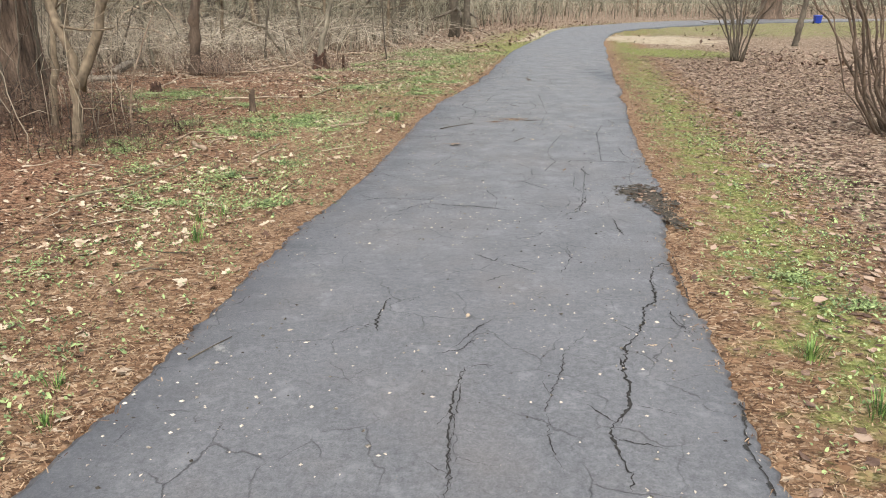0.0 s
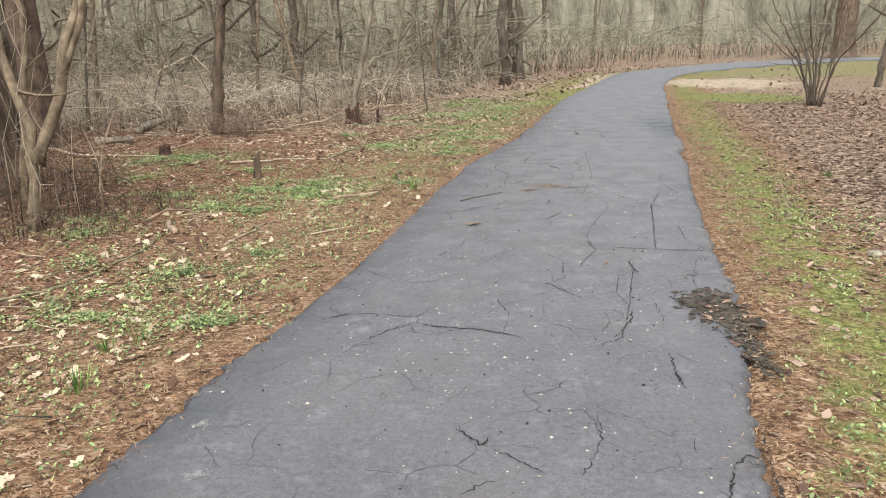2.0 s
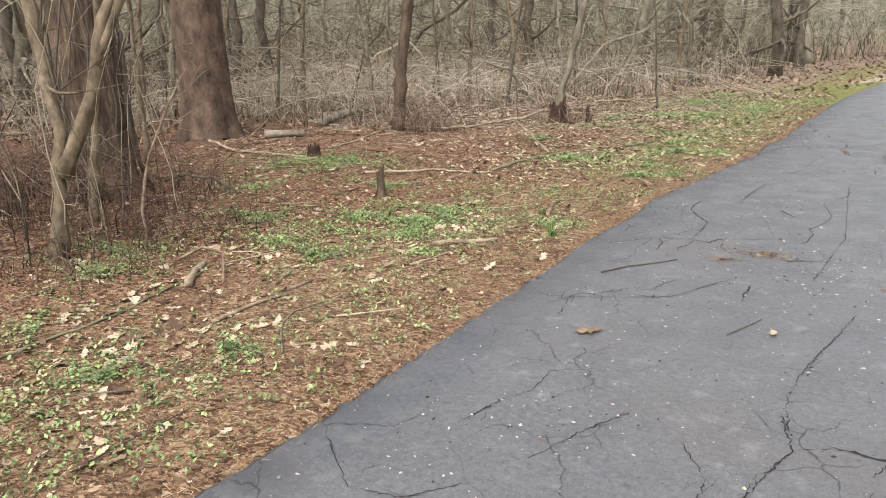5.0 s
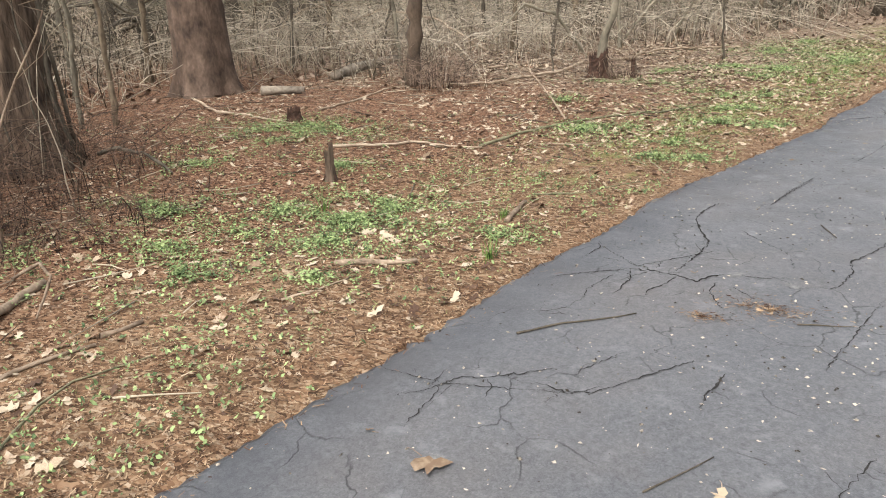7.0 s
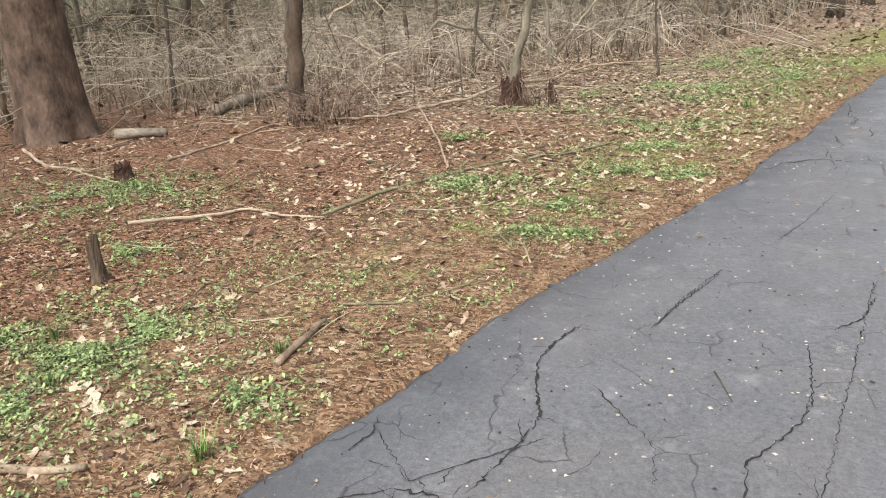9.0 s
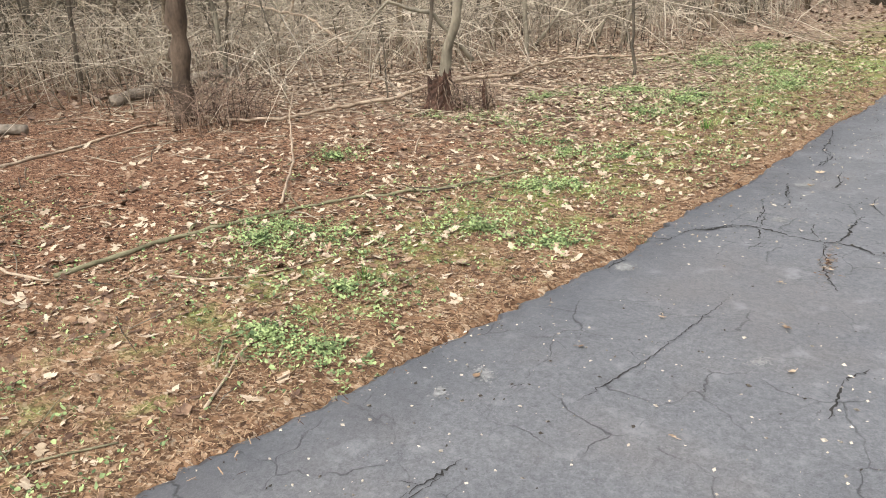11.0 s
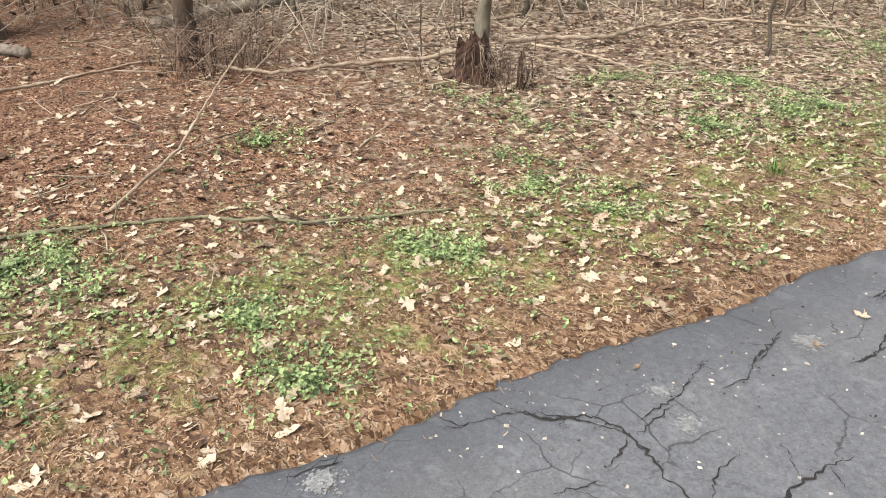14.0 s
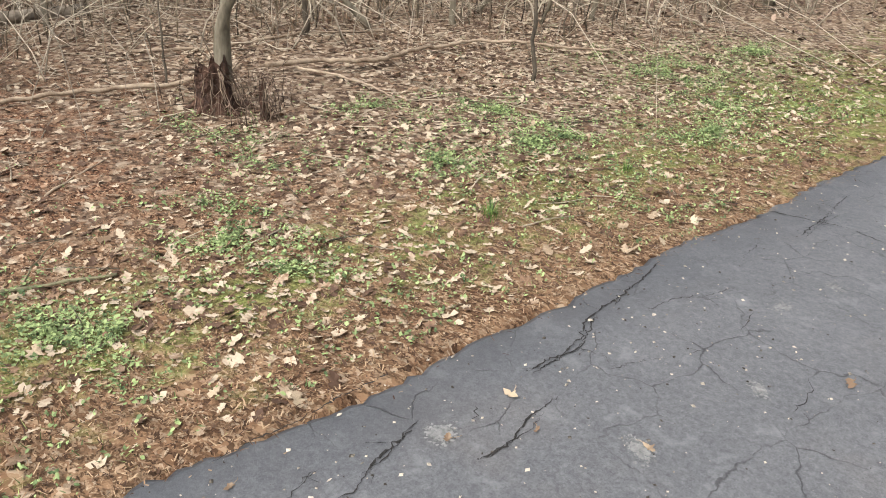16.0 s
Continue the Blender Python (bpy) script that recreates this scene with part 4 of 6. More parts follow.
for seed, (lx, ly, ls) in enumerate(((0.11, 7.06, 0.13), (0.92, 7.34, 0.07), (-0.18, 7.12, 0.035), (1.16, 14.62, 0.05), (1.17, 14.95, 0.06), (1.67, 15.05, 0.05), (1.35, 14.86, 0.035), (0.83, 14.0, 0.04), (1.48, 13.25, 0.05), (1.54, 14.37, 0.05), (1.30, 13.0, 0.03), (2.05, 15.9, 0.06), (0.38, 2.9, 0.03), (0.95, 2.45, 0.03), (0.15, 2.75, 0.03), (1.45, 8.2, 0.05), (0.55, 8.5, 0.03), (0.42, 9.0, 0.03), (1.5, 12.2, 0.035), (0.95, 12.4, 0.04), (1.25, 11.6, 0.03), (0.75, 12.0, 0.03), (1.42, 12.55, 0.045), (0.2, 6.0, 0.03), (1.05, 5.9, 0.04), (1.9, 10.0, 0.05), (0.5, 11.6, 0.04))):
    fallen_leaf(lx, ly, ls, seed)


# ---------------------------------------------------------------- weeds and tufts
def weed_patch(x, y, rx, ry, seed):
    """A low patch of small-leaved weeds: leaflets in pairs on short stems."""
    rng = np.random.default_rng(seed)
    g = Geo()
    stems = int(1700 * rx * ry) + 40
    a, d = rng.uniform(0, 6.28, stems), np.abs(rng.normal(0, 0.75, stems))
    sx, sy = x + rx * d * np.cos(a), y + ry * d * np.sin(a)
    hold = clump(sx, sy, 9.0, seed) > 0.42
    sx, sy = sx[hold], sy[hold]
    stems = len(sx)
    sz = ground_z(sx, sy)
    P = []
    for i in range(stems):
        h = rng.uniform(0.012, 0.06)
        for lv in range(int(rng.integers(3, 6))):
            P.append((sx[i] + rng.normal(0, 0.018), sy[i] + rng.normal(0, 0.018), sz[i] + h * (lv + 1) / 5))
    P = np.array(P)
    scatter_leaves(g, P[:, 0], P[:, 1], P[:, 2], rng.uniform(0.010, 0.028, len(P)), rng, simple=True, tilt=0.32)
    for i in range(0, stems, 3):
        g.tube([(sx[i], sy[i], sz[i] - 0.005), (sx[i] + 0.005, sy[i], sz[i] + 0.05)], [0.001, 0.0007], 3)
    tagged(part("weed_patch", g, WEED, smooth=False), "low patch of small green weeds among fallen leaves", "weeds", group="green weed patches", kind="stuff")


for seed, row in enumerate(((-4.40, 11.10, 0.75, 0.45), (-4.20, 9.85, 0.35, 0.3), (-1.95, 9.25, 0.6, 0.42), (-1.75, 8.75, 0.3, 0.2), (-2.5, 9.15, 0.3, 0.22), (-1.35, 8.2, 0.18, 0.12), (-2.9, 10.3, 0.3, 0.2), (-0.2, 11.5, 0.22, 0.14), (-0.9, 12.7, 0.3, 0.15), (-1.5, 12.4, 0.3, 0.2), (-0.2, 15.0, 0.25, 0.3), (-0.7, 16.6, 0.35, 0.25), (-1.9, 17.2, 0.35, 0.25), (-3.65, 7.55, 0.5, 0.35), (-2.18, 5.26, 0.3, 0.22), (-1.84, 5.85, 0.4, 0.25), (-1.50, 6.31, 0.22, 0.15), (-4.40, 11.60, 0.6, 0.3), (-2.45, 14.15, 0.22, 0.28), (-0.80, 20.3, 0.75, 0.7), (-0.55, 12.05, 0.3, 0.18), (-0.35, 13.05, 0.25, 0.15), (0.14, 13.05, 0.2, 0.2), (-0.48, 14.0, 0.3, 0.15), (-1.60, 15.95, 0.3, 0.2), (-2.45, 16.0, 0.45, 0.2), (-2.10, 5.10, 0.35, 0.25), (-2.21, 3.53, 0.2, 0.15), (-2.67, 6.19, 0.3, 0.2), (-3.30, 7.1, 0.3, 0.25), (1.95, 3.37, 0.14, 0.12), (2.15, 3.0, 0.2, 0.12), (-1.05, 15.2, 0.2, 0.15), (-0.5, 17.4, 0.35, 0.3), (-1.4, 10.5, 0.25, 0.15), (-2.6, 8.2, 0.35, 0.2), (-3.2, 8.7, 0.25, 0.2), (-1.2, 17.9, 0.4, 0.3), (0.3, 18.6, 0.3, 0.4), (-2.47, 8.5, 0.3, 0.2), (-2.15, 7.95, 0.3, 0.2), (-3.45, 8.78, 0.3, 0.2), (-1.3, 4.85, 0.3, 0.2), (-0.74, 9.18, 0.2, 0.15), (-0.28, 14.18, 0.3, 0.2), (-0.71, 15.0, 0.3, 0.2), (-0.01, 19.4, 0.3, 0.4), (0.66, 17.17, 0.25, 0.3), (-0.41, 17.67, 0.4, 0.3), (-0.32, 13.13, 0.3, 0.15), (-0.52, 11.5, 0.3, 0.15), (-1.53, 12.63, 0.35, 0.2), (-0.66, 21.8, 0.5, 0.5), (-1.85, 9.6, 0.5, 0.3), (-3.9, 11.7, 0.4, 0.25))):
    weed_patch(row[0], row[1], row[2] * 1.6, row[3] * 1.6, 100 + seed)


def grass_tuft(x, y, h, blades, seed):
    rng = np.random.default_rng(seed)
    g = Geo()
    for _ in range(blades):
        a, r = rng.uniform(0, 6.28), abs(rng.normal(0, 0.35 * h))
        hh, lean = h * rng.uniform(0.5, 1.1), rng.uniform(0.1, 0.7)
        bx, by = r * math.cos(a), r * math.sin(a)
        pts = np.array([(bx + lean * hh * u * u * math.cos(a), by + lean * hh * u * u * math.sin(a), hh * (u - 0.25 * lean * u * u) - 0.01) for u in (0, 0.35, 0.7, 1.0)])
        wv = np.array([-math.sin(a), math.cos(a), 0]) * 0.0022
        w = np.array([1, 0.9, 0.6, 0.05])[:, None] * wv
        g.add(np.stack([pts - w, pts + w], 1), [(0, 1, 3, 2), (2, 3, 5, 4), (4, 5, 7, 6)])
    ob = part("grass_tuft", g, TUFT, smooth=False)
    ob.location = (x, y, gz(x, y))
    tagged(ob, "tuft of thin green grass blades beside the path", "grass tuft", group="grass tufts", kind="stuff")


for seed, row in enumerate(((-0.62, 8.80, 0.13, 60), (0.08, 16.2, 0.12, 70), (1.60, 2.38, 0.12, 70), (1.66, 1.94, 0.14, 50), (-1.48, 2.10, 0.09, 40), (-1.38, 1.82, 0.08, 35), (-1.69, 4.51, 0.11, 30), (-1.57, 4.65, 0.12, 30), (-1.80, 9.0, 0.12, 40), (-2.28, 9.35, 0.14, 40), (-0.95, 9.6, 0.10, 40), (-1.55, 4.0, 0.14, 40), (0.25, 17.4, 0.10, 50), (3.9, 9.6, 0.10, 50), (-0.55, 12.2, 0.10, 40))):
    grass_tuft(*row, 300 + seed)


# ---------------------------------------------------------------- sticks and logs on the ground
SR = np.random.default_rng(31)


def stick(label, mat, r, *pts, lift=0.0, forks=0, tip=0.45, name="stick"):
    """A lying branch through (x, y) or (x, y, height) points, thinning to its end."""
    g = Geo()
    p3 = [(p[0], p[1], (gz(p[0], p[1]) if beside(np.array([p[0]]), np.array([p[1]]))[0][0] > 0 else 0.002) + r * 0.8 + lift + (p[2] if len(p) > 2 else 0)) for p in pts]
    line = wander(p3, max(0.07, r * 3), min(0.010, r * 0.28), SR)
    rad = np.linspace(r, r * tip, len(line)) * SR.uniform(0.85, 1.15, len(line))
    g.tube(line, rad, 8 if r > 0.012 else 5, 0.06, SR)
    for _ in range(forks):
        i = int(SR.integers(len(line) // 4, len(line)))
        i = min(i, len(line) - 1)
        d = np.array([SR.normal(0, 0.25), SR.normal(0, 0.25), abs(SR.normal(0.03, 0.05))])
        g.tube(wander([line[i], line[i] + d], 0.06, 0.008, SR), np.linspace(rad[i] * 0.55, 0.002, len(wander([line[i], line[i] + d], 0.06, 0.0, SR))), 4)
    ob = part(name, g, mat)
    return tagged(ob, label, "branch" if name == "stick" else name, group="fallen sticks" if name == "stick" else "")


stick("dead bare branch leaning on a short rotten post", WOOD_PALE, 0.016, (-3.30, 10.66, 0.05), (-3.06, 11.0, 0.02), (-2.85, 11.41), (-2.46, 11.35), (-2.10, 11.40))
stick("long greenish fallen branch lying on leaves", STICK_GREEN, 0.016, (-2.15, 11.45), (-2.05, 12.1), (-1.82, 12.75), (-1.56, 13.35), (-1.15, 13.75), (-0.77, 14.45), forks=4)
stick("pale dead branch lying on needles", WOOD_PALE, 0.015, (-4.96, 12.46), (-5.07, 13.41), (-5.20, 14.20), (-5.0, 14.75), forks=2)
stick("long pale fallen branch beside a rotten stump", WOOD_PALE, 0.025, (-3.25, 16.85, 0.10), (-3.45, 16.30), (-3.80, 15.61), (-3.90, 14.95), (-4.45, 14.72), (-5.30, 14.57), forks=3, lift=0.035)
stick("long forked dead branch beyond the stump", WOOD_PALE, 0.026, (-3.40, 17.21), (-3.30, 17.70), (-2.95, 18.15), (-3.0, 18.8), (-2.9, 19.6), (-2.5, 19.95), (-2.0, 20.1), (-1.57, 20.4), forks=5, lift=0.06)
stick("thin pale fork of a fallen branch", WOOD_PALE, 0.014, (-3.30, 17.49), (-2.78, 17.62), (-2.40, 17.62), (-2.03, 17.50), lift=0.03)
stick("curved pale branch before a pine trunk", WOOD_PALE, 0.018, (-6.77, 12.08, 0.10), (-6.15, 11.90), (-5.69, 11.90), (-5.16, 11.71), (-4.58, 11.60), forks=2)
stick("short bare piece of pale branch", WOOD_DEAD, 0.018, (-0.86, 9.48), (-0.91, 9.70), (-0.96, 9.95), tip=0.8)
stick("thin brown twig lying on needles", STICK_GREEN, 0.009, (-1.0, 10.16), (-0.73, 10.23), (-0.55, 10.45), (-0.38, 10.66), forks=2)
stick("short pale dead branch", WOOD_DEAD, 0.018, (-1.40, 8.42), (-1.14, 8.50), (-0.96, 8.59), tip=0.7)
stick("thick barkless branch piece", WOOD_DEAD, 0.026, (-2.45, 7.05), (-2.65, 7.33), (-2.72, 7.50), tip=0.8)
stick("rotting branch half buried in needles", WOOD_DEAD, 0.013, (-1.85, 6.6), (-1.83, 6.91), (-1.80, 7.04), (-1.75, 7.15), tip=0.7)
stick("dark arched branch end rising from the needles", BARK_DARK, 0.017, (-5.0, 9.45, 0.10), (-4.75, 9.5, 0.17), (-4.4, 9.52, 0.13), (-4.22, 9.52, 0.06), (-4.08, 9.5), tip=0.8)
stick("short barkless branch piece", WOOD_DEAD, 0.014, (-1.82, 7.22), (-1.77, 7.42), tip=0.8)
stick("thin dark twig lying on the asphalt", BARK_DARK, 0.006, (-0.06, 8.0), (0.07, 8.18), (0.19, 8.28), (0.32, 8.42))
stick("long thin curved twig", STICK_GREEN, 0.007, (-1.20, 6.35), (-1.35, 6.55), (-1.46, 6.70), (-1.52, 6.89), (-1.40, 7.20))
stick("thin twig lying on needles", WOOD_DEAD, 0.008, (-1.31, 7.89), (-1.23, 8.05), (-1.16, 8.30))
stick("slanting bare stick propped on a fallen branch", WOOD_DEAD, 0.012, (-1.95, 13.0), (-2.35, 13.55, 0.12), (-2.85, 14.05, 0.32), (-3.1, 14.4, 0.5))
stick("thin pale twig near the path edge", WOOD_DEAD, 0.007, (-0.28, 10.95), (-0.37, 11.11), (-0.50, 11.31), (-0.68, 11.70))
stick("thin bent twig lying near the path", STICK_GREEN, 0.006, (-0.50, 11.19), (-0.69, 11.39), (-0.62, 11.60))
stick("thin brown twig lying on leaves", WOOD_DEAD, 0.007, (-1.60, 11.75), (-1.33, 11.82), (-1.06, 12.01), (-0.88, 12.41))
stick("short pale twig lying on needles", WOOD_DEAD, 0.009, (-1.95, 14.61), (-2.09, 14.84), (-2.24, 15.11))
stick("dead branch behind the stump", WOOD_DEAD, 0.02, (-4.9, 16.7), (-4.6, 17.4), (-4.6, 18.6), (-4.1, 19.4), forks=3)
stick("long thin branch lying over weeds", STICK_GREEN, 0.012, (-2.95, 5.2), (-2.65, 5.57), (-2.55, 5.87), (-2.47, 6.49), (-2.60, 7.35), forks=3)
stick("arched pale branch end among weeds", WOOD_DEAD, 0.012, (-2.95, 7.45), (-2.72, 7.50, 0.12), (-2.45, 7.40, 0.13), (-2.30, 7.20))
stick("short dark twig on the asphalt", BARK_DARK, 0.004, (-1.02, 2.28), (-0.90, 2.50))
stick("thin twig lying on the asphalt", BARK_DARK, 0.004, (0.72, 7.25), (0.86, 7.52))
stick("thin twig lying on the asphalt", BARK_DARK, 0.004, (0.95, 8.62), (1.15, 8.70))
stick("thin twig lying on the asphalt", BARK_DARK, 0.004, (0.88, 10.05), (0.98, 9.85))
stick("grey fallen log with flaking bark", LOG_GREY, 0.085, (-6.72, 14.9), (-6.95, 15.9), (-7.2, 17.3), name="log", tip=0.85)
stick("short pale piece of rotten log", LOG_GREY, 0.07, (-6.60, 13.15), (-6.35, 13.32), (-6.08, 13.46), name="log", tip=0.75)


LIMB_LABELS = ("crooked dead limb arching over the brush", "fallen dark limb propped among saplings")
LR = np.random.default_rng(88)
for k in range(26):
    fx, fy = LR.uniform(-13, -1.5), LR.uniform(17.5, 31)
    if float(beside(np.array([fx]), np.array([fy]))[0][0]) < 4.2:
        fx -= 5.0
    a, ln, hh = LR.uniform(0, 6.28), LR.uniform(1.5, 4.0), LR.uniform(0.3, 1.9)
    c, d = math.cos(a) * ln, math.sin(a) * ln * 0.5
    stick(LIMB_LABELS[k % 2], (BARK_DARK, WOOD_PALE, BARK_GREY)[k % 3], LR.uniform(0.015, 0.045), (fx, fy), (fx + 0.3 * c, fy + 0.3 * d, 0.75 * hh), (fx + 0.65 * c, fy + 0.65 * d, hh), (fx + c, fy + d, hh * LR.uniform(0.2, 1.1)), forks=3, tip=0.3)


def loose_twigs():
    g = Geo()
    rng = np.random.default_rng(41)
    x, y = rng.uniform(-9, 1.5, 1600), rng.uniform(2, 26, 1600)
    d, side = beside(x, y)
    for a, b, dd, s in zip(x, y, d, side):
        if dd < 0.3 or s > 0 or rng.random() > np.clip(dd / 3, 0.15, 1):
            continue
        th, ln, z = rng.uniform(0, 6.28), rng.uniform(0.08, 0.45) * (1 + 0.1 * dd), gz(a, b)
        c, s2 = math.cos(th) * ln, math.sin(th) * ln
        r = rng.uniform(0.002, 0.006)
        g.tube([(a, b, z + 0.008), (a + c * 0.5 + rng.normal(0, 0.02), b + s2 * 0.5 + rng.normal(0, 0.02), z + 0.02), (a + c, b + s2, z + rng.uniform(0.006, 0.06))], [r, r * 0.8, r * 0.4], 4)
    tagged(part("loose_twigs", g, TWIG), "thin broken twigs strewn over the woodland floor", "twigs", kind="stuff")


loose_twigs()


# ---------------------------------------------------------------- trees
def limb(g, p, d, length, r, depth, rng, spread=0.7, kids=3, up=0.15, sides=6, wob=0.22):
    """A crooked limb that forks into thinner ones."""
    n = max(4, int(length / 0.35))
    step = length / n
    pts, dirs = [np.array(p, float)], []
    d = np.array(d, float) / np.linalg.norm(d)
    for _ in range(n):
        d = d + rng.normal(0, wob, 3) * 0.5
        d[2] += up * 0.2
        d /= np.linalg.norm(d)
        pts.append(pts[-1] + d * step)
        dirs.append(d)
    rad = np.linspace(r, r * 0.35, n + 1)
    g.tube(pts, rad, sides if r > 0.02 else (4 if r > 0.007 else 3))
    if depth > 0:
        for _ in range(kids):
            i = int(rng.integers(max(1, n // 4), n + 1))
            dd = dirs[min(i, n - 1)] + rng.normal(0, spread, 3)
            dd[2] += up
            limb(g, pts[i], dd, length * rng.uniform(0.4, 0.7), rad[i] * rng.uniform(0.4, 0.65), depth - 1, rng, spread, kids, up, sides, wob)


def bark_trunk(line, radii, sides, furrow, rng, flare=0.0, ridges=9):
    """A thick trunk with furrowed bark and root flare as one closed tube."""
    g = Geo()
    line, radii = np.asarray(line, float), np.asarray(radii, float)
    rings = 70
    u = np.linspace(0, 1, rings)**1.5
    acc = np.linspace(0, 1, len(line))
    pts = np.stack([np.interp(u, acc, line[:, c]) for c in range(3)], 1)
    rad = np.interp(u, acc, radii)
    th = np.arange(sides) * 2 * np.pi / sides
    ph = rng.uniform(0, 6.28, 6)
    h = pts[:, 2] - pts[0, 2]
    fl = flare * np.exp(-h / 0.28)
    R = rad[:, None] * (1 + fl[:, None] * (0.7 + 0.5 * np.cos(4 * th + ph[0]) + 0.25 * np.cos(7 * th + ph[1])))
    R += furrow * (np.sin(ridges * th[None, :] + 2.2 * np.sin(1.7 * h[:, None] + ph[2]) + ph[3]) * 0.5 + 0.5 * np.sin(ridges * 2.3 * th[None, :] - 1.6 * np.sin(2.6 * h[:, None]) + ph[4]))
    R += rng.normal(0, furrow * 0.35, R.shape)
    v = np.stack([pts[:, :1] + R * np.cos(th), pts[:, 1:2] + R * np.sin(th), np.repeat(pts[:, 2:], sides, 1)], -1)
    i = (np.arange(rings - 1)[:, None] * sides + np.arange(sides)[None, :])
    j = (np.arange(rings - 1)[:, None] * sides + (np.arange(sides)[None, :] + 1) % sides)
    g.add(v, np.stack([i, j, j + sides, i + sides], -1).reshape(-1, 4), [((rings - 1) * sides, (rings - 1) * sides + s, (rings - 1) * sides + s + 1) for s in range(1, sides - 1)])
    return g


def rooted(name, x, y, sink=0.05):
    ob = new(name)
    ob.location = (x, y, gz(x, y) - sink)
    return ob


def big_tree(x, y, r, height, mat, label, seed, lean=(0, 0), furrow=0.012, flare=0.5, ridges=9, vines=0, sides=56):
    rng = np.random.default_rng(seed)
    top = rooted("tree", x, y)
    line = [(0, 0, 0), (lean[0] * 0.3, lean[1] * 0.3, height * 0.3), (lean[0], lean[1], height)]
    part("trunk", bark_trunk(line, [r, r * 0.82, r * 0.3], sides, furrow, rng, flare, ridges), mat, top)
    g = Geo()
    for _ in range(9):
        z = rng.uniform(0.42, 1.0) * height
        a = rng.uniform(0, 6.28)
        k = z / height
        p = (lean[0] * k, lean[1] * k, z)
        limb(g, p, (math.cos(a), math.sin(a), rng.uniform(0.2, 0.9)), height * rng.uniform(0.18, 0.32), r * 0.3 * (1.2 - k), 2, rng)
    part("crown", g, BARK_GREY, top, "bare leafless limbs")
    for _ in range(vines):
        g = Geo()
        a = rng.uniform(0, 6.28)
        pts = []
        for z in np.linspace(0, min(height, 5.5), 18):
            a += rng.normal(0, 0.10)
            rr = r * (1 - 0.18 * z / height / 0.3 * 0.3) * (1 + flare * math.exp(-z / 0.28) * 1.1) + rng.uniform(0.005, 0.05)
            pts.append((rr * math.cos(a) + rng.normal(0, 0.015), rr * math.sin(a) + rng.normal(0, 0.015), z))
        rv = rng.uniform(0.007, 0.022)
        g.tube(pts, np.linspace(rv, rv * 0.7, 18), 6, 0.1, rng)
        part("vine", g, BARK_DARK, top, "dark climbing vine")
    return tagged(top, label, "tree")


def sapling(x, y, stems, mat, label, seed, twigs=10, top_h=5.0, kids=3, name="tree", group="", reach=1.0):
    """Slim stems, each given by (radius, points relative to the foot)."""
    rng = np.random.default_rng(seed)
    ob = rooted(name, x, y)
    g2 = Geo()
    for r, pts in stems:
        g = Geo()
        last, prev = np.array(pts[-1], float), np.array(pts[-2], float)
        d = (last - prev) / np.linalg.norm(last - prev)
        ext = [last + d * s + np.array([rng.normal(0, 0.08 * s), rng.normal(0, 0.08 * s), 0.15 * s]) for s in np.linspace(0.5, max(0.6, top_h - last[2]), 4)]
        line = wander([np.array(p, float) for p in pts] + ext, 0.14, 0.010, rng)
        rad = r * np.linspace(1.0, 0.25, len(line)) * (rng.uniform(0.85, 1.10, len(line)) + 0.35 * (rng.random(len(line)) < 0.14))
        rad[0] *= 1.35
        g.tube(line, rad, 10, 0.09, rng)
        part("trunk" if len(stems) == 1 else "stem", g, mat, ob)
        for _ in range(twigs):
            i = int(rng.integers(len(line) // 6 + 1, len(line)))
            a = rng.uniform(0, 6.28)
            limb(g2, line[i], (math.cos(a), math.sin(a), rng.uniform(-0.1, 0.9)), rng.uniform(0.5, 1.5) * reach, rad[i] * 0.42, 2, rng, kids=kids)
    part("crown", g2, mat, ob, "bare leafless twigs")
    return tagged(ob, label, "shrub" if name == "shrub" else "tree", group)


# the thick trees by the walk
big_tree(-5.48, 9.06, 0.34, 13, BARK_SHAGGY, "old tree with shaggy brown bark wrapped in dark vines", 51, (-0.5, 0.3), 0.022, 0.35, 11, vines=18, sides=72)
big_tree(-7.65, 13.1, 0.40, 17, BARK_PINE, "straight thick pine trunk with reddish furrowed bark", 52, (-0.25, 0.2), 0.011, 0.42, 13)
big_tree(-10.5, 10.5, 0.30, 14, BARK_SHAGGY, "brown woodland tree with rough bark", 53, (0.3, 0.2), 0.014, 0.4)
big_tree(22.2, 54.5, 0.7, 18, BARK_SHAGGY, "broad old tree trunk beyond the bend", 54, (0.2, 0.2), 0.02, 0.4)

# crooked pale sapling in front of the shaggy tree
sapling(-3.85, 7.2, [(0.050, [(0, 0, 0), (0.01, 0.08, 0.34), (-0.01, 0.15, 0.68), (0.0, 0.22, 0.95), (-0.14, 0.28, 1.29), (-0.35, 0.38, 1.95)]), (0.055, [(0.01, 0.16, 0.66), (0.13, 0.24, 0.92), (0.25, 0.34, 1.23), (0.27, 0.42, 1.57), (0.36, 0.52, 1.88)]), (0.030, [(0.26, 0.38, 1.40), (0.38, 0.5, 1.75), (0.48, 0.62, 2.2)])], BARK_PALE, "crooked forked young tree with pale blotched bark", 61, 9, 4.5, reach=0.7)
sapling(-4.55, 8.15, [(0.042, [(0, 0, 0), (0.03, 0.06, 0.6), (0.07, 0.14, 1.1), (0.14, 0.22, 1.7)])], BARK_PALE, "slim young tree with pale grey bark", 62, 4, 5.5)
